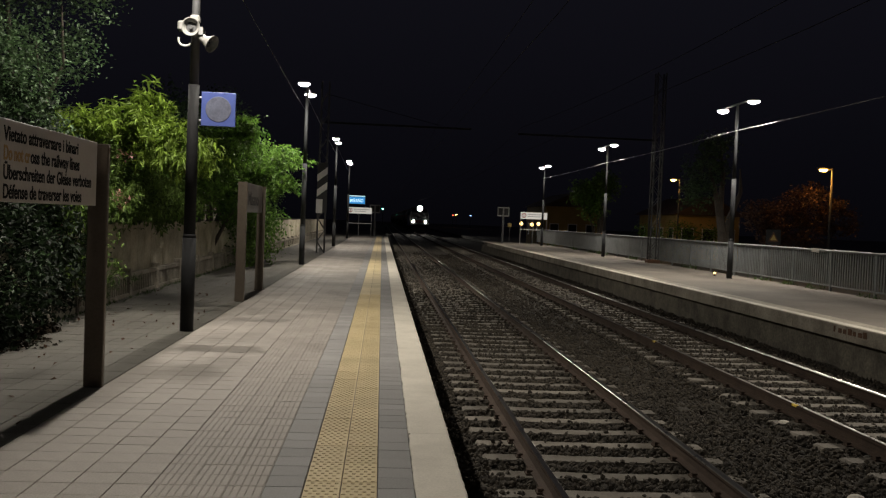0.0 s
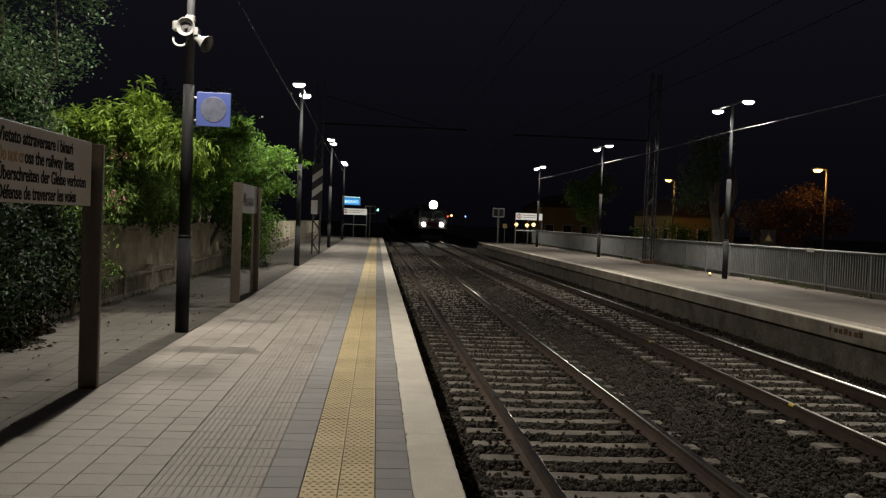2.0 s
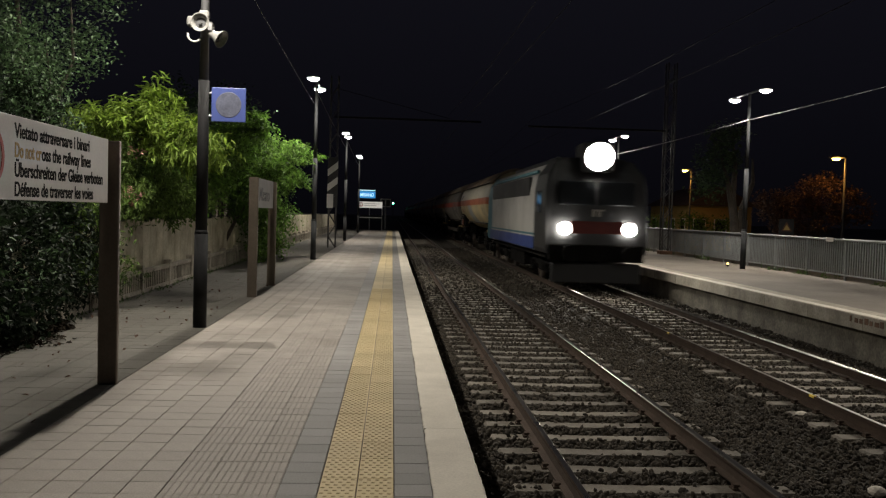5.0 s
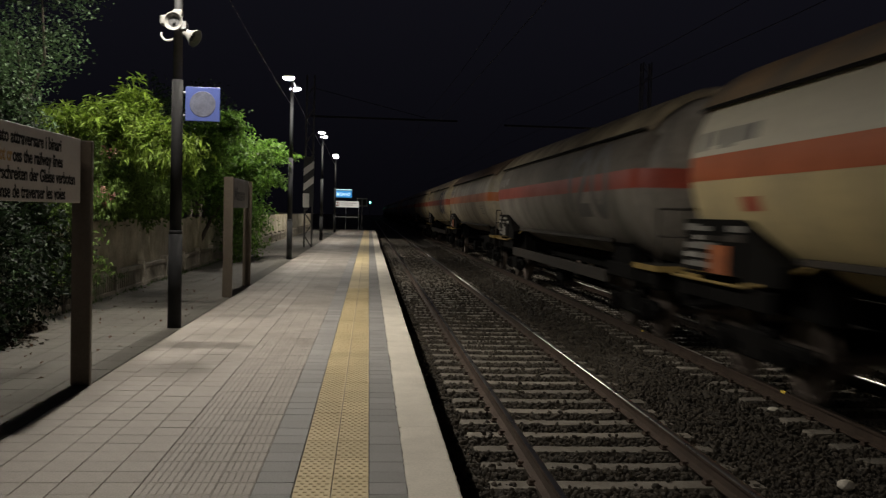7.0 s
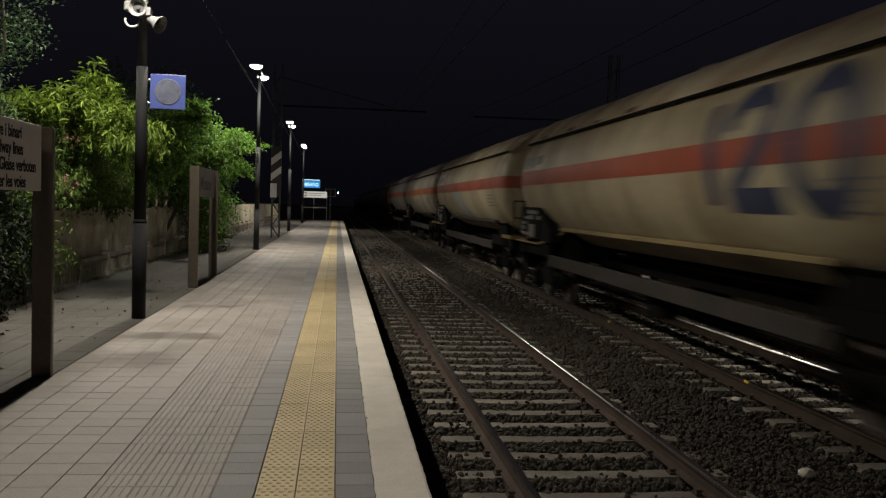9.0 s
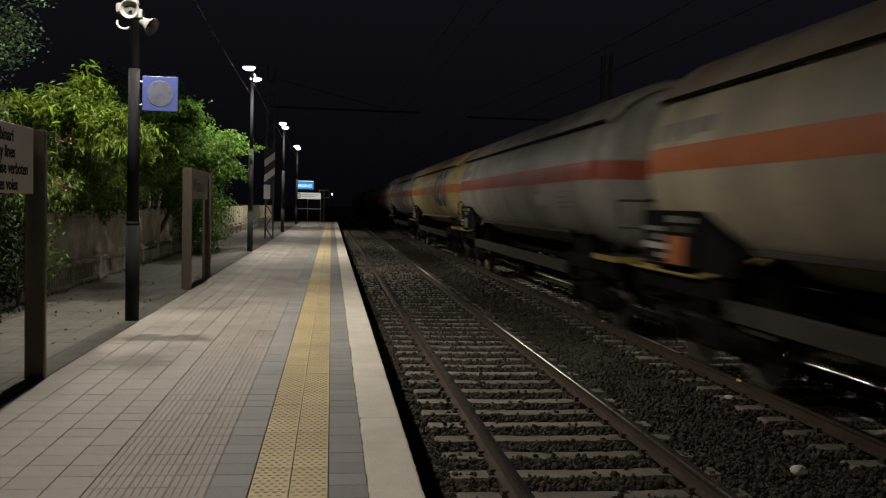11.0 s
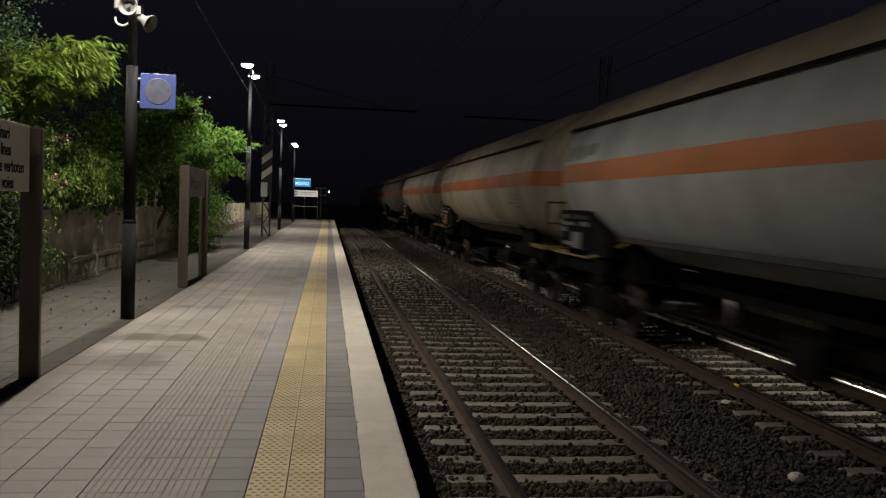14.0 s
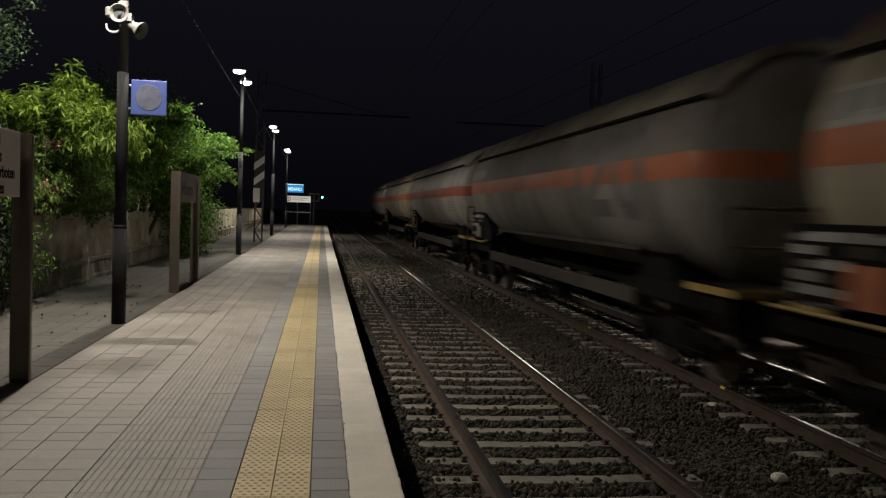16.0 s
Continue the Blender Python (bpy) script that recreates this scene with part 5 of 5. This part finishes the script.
    # brake gear and tanks between the bogies
    bm = rods(((-0.6, 6.5, 0.72), (-0.6, 7.7, 0.72), 0.2), ((0.5, 9.5, 0.7), (0.5, 10.6, 0.7), 0.16), ((-0.9, 5.0, 0.6), (-0.9, 12.5, 0.6), 0.025), ((-0.4, 4.5, 0.55), (-0.4, 13.0, 0.55), 0.03), n=12)
    box(bm, (-1.05, 8.3, 0.45), (-0.75, 9.0, 0.85), 0.02)
    part("brake_gear", bm, M["under"], t)
    for y in (2.35, L - 2.35):
        b = bogie(t, y)
        for e in (-0.9, 0.9):
            w = wheelset(b, y + e, 0.50)
    return t


WAGON_SPECS = [
    (-1, "cream", -1, False, "cream gas tank wagon with orange band and dark sun shield"),
    (0, "grimy", 0, True, "grimy grey gas tank wagon with red band and faded mark"),
    (1, "rusty", 1, False, "dusty sand-coloured gas tank wagon with orange band"),
    (2, "ivory", 2, True, "ivory gas tank wagon with large blue mark and red band"),
    (3, "ivory", 3, True, "ivory gas tank wagon streaked with rust"),
    (4, "sand", 4, True, "sand-coloured gas tank wagon with orange band"),
    (5, "grey", 5, True, "grey gas tank wagon with brown red band"),
    (6, "butter", 6, True, "butter-yellow gas tank wagon with large blue mark"),
    (7, "grey", 7, True, "grey gas tank wagon with red band"),
    (8, "pale", 8, False, "pale blue grey gas tank wagon with orange band"),
    (9, "sand", 9, False, "dusty beige grey gas tank wagon with rusty shield"),
    (10, "rusty", 10, False, "dusty grey beige gas tank wagon with orange band"),
    (11, "sooty", 11, True, "sooty grey gas tank wagon with orange band and dark mark"),
    (12, "grey", 12, True, "grey gas tank wagon in the dark"),
    (13, "sand", 13, True, "dull gas tank wagon far back in the dark"),
    (14, "grey", 14, True, "dull grey gas tank wagon far back in the dark"),
]
WAGONS = [(k, tank_wagon(kind, mark, low, 100 + k, lb)) for k, kind, mark, low, lb in WAGON_SPECS]


def locomotive():
    """An electric locomotive: front at y = 0."""
    t = thing("locomotive", pose(5.95, 0, RAIL), "white, teal and blue electric locomotive with lit headlights", "locomotive")
    livery_w = mat("loco_white", (0.50, 0.49, 0.46), 0.45, big=(0.8, 0.35), bump=0.03)
    teal = mat("loco_teal", (0.02, 0.16, 0.20), 0.45, big=(0.8, 0.3), bump=0.03)
    navy = mat("loco_blue", (0.03, 0.06, 0.24), 0.45, big=(0.8, 0.3), bump=0.03)
    dark = mat("loco_grey", (0.012, 0.012, 0.013), 0.6, big=(0.8, 0.4), bump=0.05)
    L = 15.6
    prof = [(-1.45, 1.02), (-1.5, 1.15), (-1.5, 2.9), (-1.42, 3.35), (-1.15, 3.72), (-0.7, 3.86), (0.7, 3.86), (1.15, 3.72), (1.42, 3.35), (1.5, 2.9), (1.5, 1.15), (1.45, 1.02)]

    def shell(y0, y1, lean):
        bm = bmesh.new()
        a = [bm.verts.new((x, y0 + lean * max(0, z - 2.0), z)) for x, z in prof]
        b = [bm.verts.new((x, y1, z)) for x, z in prof]
        n = len(prof)
        for i in range(n):
            bm.faces.new((a[i], a[(i + 1) % n], b[(i + 1) % n], b[i]))
        bm.faces.new(a[::-1])
        bm.faces.new(b)
        bmesh.ops.recalc_face_normals(bm, faces=bm.faces)
        return bm

    part("cab", shell(0.0, 2.2, 0.28), dark, t, "dark grey cab front")
    body = part("body", shell(2.2, L - 1.6, 0.0), livery_w, t, "white body")
    part("tail", shell(L - 1.6, L, 0.0), teal, t, "teal rear end")
    for s in (-1, 1):
        part("skirt_band", boxes(((s * 1.503, 2.2, 1.06), (s * 1.512, L - 1.1, 1.45))), navy, body, "dark blue band")
        part("teal_line", boxes(((s * 1.503, 2.2, 1.50), (s * 1.512, L - 1.4, 1.56))), teal, body, "thin teal line")
        part("roof_band", boxes(((s * 1.36, 2.2, 3.44), (s * 1.43, L - 1.7, 3.54))), teal, body, "teal band under the roof")
        bm = boxes(((s * 1.44, 3.2, 2.76), (s * 1.515, L - 1.9, 3.36)))
        for k in range(7):
            box(bm, (s * 1.515, 3.2, 2.79 + k * 0.08), (s * 1.53, L - 1.9, 2.83 + k * 0.08))
        part("grille", bm, dark, body, "long dark louvred grille")
        part("side_window", boxes(((s * 1.502, 0.9, 2.2), (s * 1.512, 1.7, 2.85))), M["glass"], t)
        bm = bmesh.new()
        lathe(bm, [(-0.012, 0.001), (-0.012, 0.17), (0.0, 0.19)], 24, "y", (s * 0.95, -0.005, 1.76))
        part("headlight", bm, M["head_small"], t, "glowing round headlight", True)
        part("buffer", rods(((s * 0.87, 0, 1.06), (s * 0.87, -0.5, 1.06), 0.10), ((s * 0.87, -0.5, 1.06), (s * 0.87, -0.56, 1.06), 0.24), n=18), M["under"], t)
    # disc larger than the lamp itself, its glare put into the shape
    bm = bmesh.new()
    lathe(bm, [(0.0, 0.001), (0.0, 0.39), (0.012, 0.40)], 28, "y", (0, -0.012, 3.86))
    part("top_headlight", bm, M["head_big"], t, "top headlight, its disc widened to stand for glare", True)
    part("headlight_housing", boxes(((-0.46, 0.004, 3.42), (0.46, 1.2, 4.30)), bevel=0.08), dark, t)
    part("windscreen", boxes(((-1.1, 0.10, 2.45), (-0.06, 0.40, 3.15)), ((0.06, 0.10, 2.45), (1.1, 0.40, 3.15)), bevel=0.02), M["glass"], t)
    part("red_band", boxes(((-0.75, -0.02, 1.62), (0.75, 0.0, 1.98))), mat("loco_red", (0.16, 0.02, 0.016), 0.6, big=(3, 0.4), bump=0.03), t, "red front band")
    bm = boxes(((-0.16, -0.012, 2.12), (-0.06, 0.004, 2.30)), ((0.0, -0.012, 2.12), (0.1, 0.004, 2.30)), ((-0.16, -0.012, 2.28), (0.2, 0.004, 2.33)))
    part("front_mark", bm, M["mark_pale"], t, "pale bar shaped mark")
    part("snow_plough", boxes(((-1.3, -0.05, 0.18), (1.3, 0.25, 0.75)), bevel=0.03), dark, t)
    part("buffer_beam", boxes(((-1.4, -0.04, 0.8), (1.4, 0.2, 1.3)), bevel=0.03), M["under"], t)
    part("roof_gear", boxes(((-0.7, 3, 3.86), (0.7, 12.6, 4.02)), bevel=0.03), dark, t)
    part("underframe", boxes(((-1.3, 1.0, 0.85), (1.3, L - 0.6, 1.06)), ((-1.2, 6.0, 0.35), (1.2, 9.6, 0.86))), M["under"], t)
    for y in (3.3, L - 3.3):
        b = bogie(t, y, 0.55, 1.3, 1.9)
        for e in (-1.3, 1.3):
            wheelset(b, y + e, 0.55)
    return t


LOCO = locomotive()
LOCO_BACK = WAGON - 2.0


# ---------------------------------------------------------------- pavers of the near platform
def paver_mesh(w, l, h=0.012, c=0.002):
    bm = bmesh.new()
    lo = [bm.verts.new((x, y, -h)) for x, y in ((0, 0), (w, 0), (w, l), (0, l))]
    hi = [bm.verts.new((x, y, 0)) for x, y in ((c, c), (w - c, c), (w - c, l - c), (c, l - c))]
    for i in range(4):
        j = (i + 1) % 4
        bm.faces.new((lo[i], lo[j], hi[j], hi[i]))
    bm.faces.new(hi)
    return bm


# columns: left edge, width, length of a piece, material, ribs
COLUMNS = [(x, w, 0.22, "paver", 0) for x, w in ((-2.450, 0.250), (-2.200, 0.255), (-1.945, 0.205), (-1.740, 0.240), (-1.500, 0.220))]
COLUMNS += [(-1.280 + i * 0.2173, 0.2173, 0.22, "paver", 5) for i in range(3)]
COLUMNS += [(-0.628, 0.228, 0.22, "paver_grey", 0), (-0.398, 0.218, 0.43, "yellow", 0), (-0.179, 0.217, 0.43, "yellow", 0), (0.039, 0.222, 0.22, "paver_grey", 0)]
COLUMNS += [(-2.708 - i * 0.25, 0.25, 0.25, "paver_walk", 0) for i in range(8)]
NEAR0, NEAR1 = 4.2, 8.6
G = 0.0035
for ci, (x0, w, l, m, ribs) in enumerate(COLUMNS):
    def one(ribs=ribs, w=w, l=l):
        if not ribs:
            return paver_mesh(w - G, l - G)
        bm = bmesh.new()
        for k in range(ribs):
            s = (w - G) / ribs
            sub = paver_mesh(s - 0.006, l - G, 0.012, 0.003)
            bmesh.ops.translate(sub, verts=sub.verts, vec=(k * s + 0.003, 0, 0))
            tmp = bpy.data.meshes.new("tmp")
            sub.to_mesh(tmp)
            sub.free()
            bm.from_mesh(tmp)
            bpy.data.meshes.remove(tmp)
        box(bm, (0, 0, -0.0119), (w - G, l - G, -0.004))
        return bm
    master = part("paver", one(), M[m], platform)
    me = master.data
    bpy.data.objects.remove(master)
    off = 0.0
    n0, n1 = int((NEAR0 - 0.0) / l), int((NEAR1 - 0.0) / l)
    owner = platform
    if m == "paver_walk":
        owner, n1 = walkway, n0
    for i in range(n0, n1):
        o = new("paver", me)
        o.parent = platform
        o.location = (x0, i * l + off, rr.uniform(-0.0015, 0.0005))
        o.rotation_euler = (rr.uniform(-0.002, 0.002), rr.uniform(-0.003, 0.003), 0)
    # the rest of the column, joined
    v0 = np.array([v.co for v in me.vertices])
    quads = np.array([list(p.vertices) for p in me.polygons if len(p.vertices) == 4])
    ys = np.array([i * l + off for i in list(range(-8, n0)) + list(range(n1, int(END_NEAR / l) - 1))])
    shift = np.zeros((len(ys), 1, 3))
    shift[:, 0, 0], shift[:, 0, 1], shift[:, 0, 2] = x0, ys, rng.uniform(-0.0015, 0.0005, len(ys))
    vv = (v0[None] + shift).reshape(-1, 3)
    ff = (quads[None] + (np.arange(len(ys)) * len(v0))[:, None, None]).reshape(-1, 4)
    o = mesh_from("paver_rows", vv, ff, M[m], owner)
    tagged(o, kind="stuff")

# small studs on the yellow strip
sp_ = 0.0485
pts = [(x, y) for j, y in enumerate(np.arange(3.6, 18, 0.052)) for x in np.arange(-0.378 + 0.024 * (j % 2), 0.03, 0.0485) if abs(x + 0.179) > 0.014]
P = np.array(pts)
k = np.arange(6)
ring = np.stack([0.013 * np.cos(k * np.pi / 3), 0.007 * np.sin(k * np.pi / 3), np.zeros(6)], -1)
top = np.stack([0.010 * np.cos(k * np.pi / 3), 0.004 * np.sin(k * np.pi / 3), np.full(6, 0.005)], -1)
unit = np.concatenate([ring, top])
vv = (unit[None] + np.concatenate([P, np.zeros((len(P), 1))], 1)[:, None]).reshape(-1, 3)
qf = np.array([[i, (i + 1) % 6, 6 + (i + 1) % 6, 6 + i] for i in range(6)] + [[6, 7, 8, 9], [6, 9, 10, 11]])
ff = (qf[None] + (np.arange(len(P)) * 12)[:, None, None]).reshape(-1, 4)
tagged(mesh_from("tactile_studs", vv, ff, M["dome"], platform), "small raised studs", kind="stuff")


# ---------------------------------------------------------------- loose ballast stones
def stones(name, n, x0, x1, y0, y1, size, seed, power=1.0):
    g = np.random.default_rng(seed)
    phi = (1 + 5 ** 0.5) / 2
    ico = np.array([(-1, phi, 0), (1, phi, 0), (-1, -phi, 0), (1, -phi, 0), (0, -1, phi), (0, 1, phi), (0, -1, -phi), (0, 1, -phi), (phi, 0, -1), (phi, 0, 1), (-phi, 0, -1), (-phi, 0, 1)]) / 1.9
    tri = np.array([(0, 11, 5), (0, 5, 1), (0, 1, 7), (0, 7, 10), (0, 10, 11), (1, 5, 9), (5, 11, 4), (11, 10, 2), (10, 7, 6), (7, 1, 8), (3, 9, 4), (3, 4, 2), (3, 2, 6), (3, 6, 8), (3, 8, 9), (4, 9, 5), (2, 4, 11), (6, 2, 10), (8, 6, 7), (9, 8, 1)])
    x, y = g.uniform(x0, x1, n), y0 + (y1 - y0) * g.uniform(0, 1, n) ** power
    z = RAIL - 0.232 - 0.06 * np.exp(-((x - 4.1) / 0.5) ** 2) - 0.12 * np.clip((1.0 - x) / 0.4, 0, 1) + g.uniform(-0.02, 0.025, n)
    keep = np.ones(n, bool)
    for cx, gauge, phase in ((2.25, 1.52, 0.10), (5.95, 1.55, 0.28)):
        for s in (-1, 1):
            keep &= np.abs(x - cx - s * gauge / 2) > 0.085
        along = np.abs(((y - 3.2 - phase + PITCH / 2) % PITCH) - PITCH / 2)
        on = (along < 0.135) & (np.abs(x - cx) < 1.2)
        bare = 0.100 + 0.022 * np.sin(9 * x + 2.3 * y) + 0.018 * np.sin(23 * x - 5 * y)
        ends = (np.abs(x - cx) > 0.98) & (np.sin(3.1 * y + 5 * cx) + np.sin(11.7 * y) > np.where(x < cx, 0.9, -0.9))
        chance = np.where(along < bare, np.where(ends, 0.45, 0.012), 0.42)
        keep &= ~(on & (g.uniform(0, 1, n) > chance))
        z += np.where((np.abs(x - cx) < 1.3) & ~on, 0.046, 0) + np.where(on, 0.050, 0)
    x, y, z = x[keep], y[keep], z[keep]
    n = len(x)
    s = size * g.uniform(0.55, 1.5, n)
    v = ico[None] * g.uniform(0.65, 1.2, (n, 12, 1)) * s[:, None, None] * g.uniform(0.6, 1.2, (n, 1, 3))
    a = g.uniform(0, 6.28, n)
    ca, sa = np.cos(a)[:, None], np.sin(a)[:, None]
    v = np.stack([v[..., 0] * ca - v[..., 1] * sa, v[..., 0] * sa + v[..., 1] * ca, v[..., 2]], -1) + np.stack([x, y, z], -1)[:, None]
    f = (tri[None] + (np.arange(n) * 12)[:, None, None]).reshape(-1, 3)
    tagged(mesh_from(name, v.reshape(-1, 3), f, M["stone"], track_bed), "loose crushed stones", kind="stuff")


stones("ballast_stones", 56000, EDGE + 0.08, 8.05, 4.5, 18, 0.024, 7, 1.3)
stones("ballast_stones", 24000, EDGE + 0.08, 8.05, 17.5, 60, 0.036, 8, 1.6)
# a few larger pale stones
g = random.Random(12)
for x, y in ((4.22, 6.75), (4.9, 9.6)):
    bm = bmesh.new()
    bmesh.ops.create_icosphere(bm, subdivisions=2, radius=0.075)
    for v in bm.verts:
        v.co *= 1 + 0.35 * noise.noise(v.co * 9 + Vector((x, y, 0)))
        v.co.z *= 0.7
    bmesh.ops.translate(bm, verts=bm.verts, vec=(x, y, RAIL - 0.20))
    tagged(link("stone", bm, M["coping"]), "large pale stone lying on the ballast", "stone", "loose stones")


# ---------------------------------------------------------------- what moves
def share_keys(master, others):
    for o in others:
        o.animation_data_create()
        o.animation_data.action = master.animation_data.action
        o.animation_data.action_slot = master.animation_data.action_slot


def motions():
    times = [0, 0.1, 0.5] + [i * 1.0 for i in range(1, 16)] + [15.5, 15.9, 16]
    for k, ob in WAGONS:
        walk(ob, [(t, pose(5.95, FRONT + WAGON * k - SPEED * t, RAIL)) for t in times])
    y0 = FRONT - WAGON - 15.9
    walk(LOCO, [(t, pose(5.95, y0 - SPEED * t, RAIL)) for t in times])
    # the bough is lifted by the draught of the train and sinks back
    sway = [(0, 0), (4, 0.5), (6.3, 0), (7.5, -1.5), (9, 0.5), (11.3, 0), (12.5, 1), (13.3, 2), (13.5, 8), (13.7, 22), (13.9, 36), (14.1, 45), (14.3, 54),
            (14.5, 63), (14.7, 64), (14.9, 58), (15.2, 43), (15.6, 18), (15.8, 8), (16, 3)]
    walk(bough, [(t, pose(*SWING, 0, -a, 0)) for t, a in sway])
    # the wheels turn with the way travelled
    groups = {}
    for ob in [LOCO] + [w for _, w in WAGONS]:
        for b in ob.children:
            if b.name.startswith("bogie"):
                for w in b.children:
                    groups.setdefault((round(w.location.y, 2), round(w.location.z, 2)), []).append(w)
    for (y, r), ws in groups.items():
        rate = math.degrees(SPEED / r)
        step = 1 / 30
        walk(ws[0], [(i * step, pose(0, y, r, rate * i * step)) for i in range(481)])
        share_keys(ws[0], ws[1:])


motions()
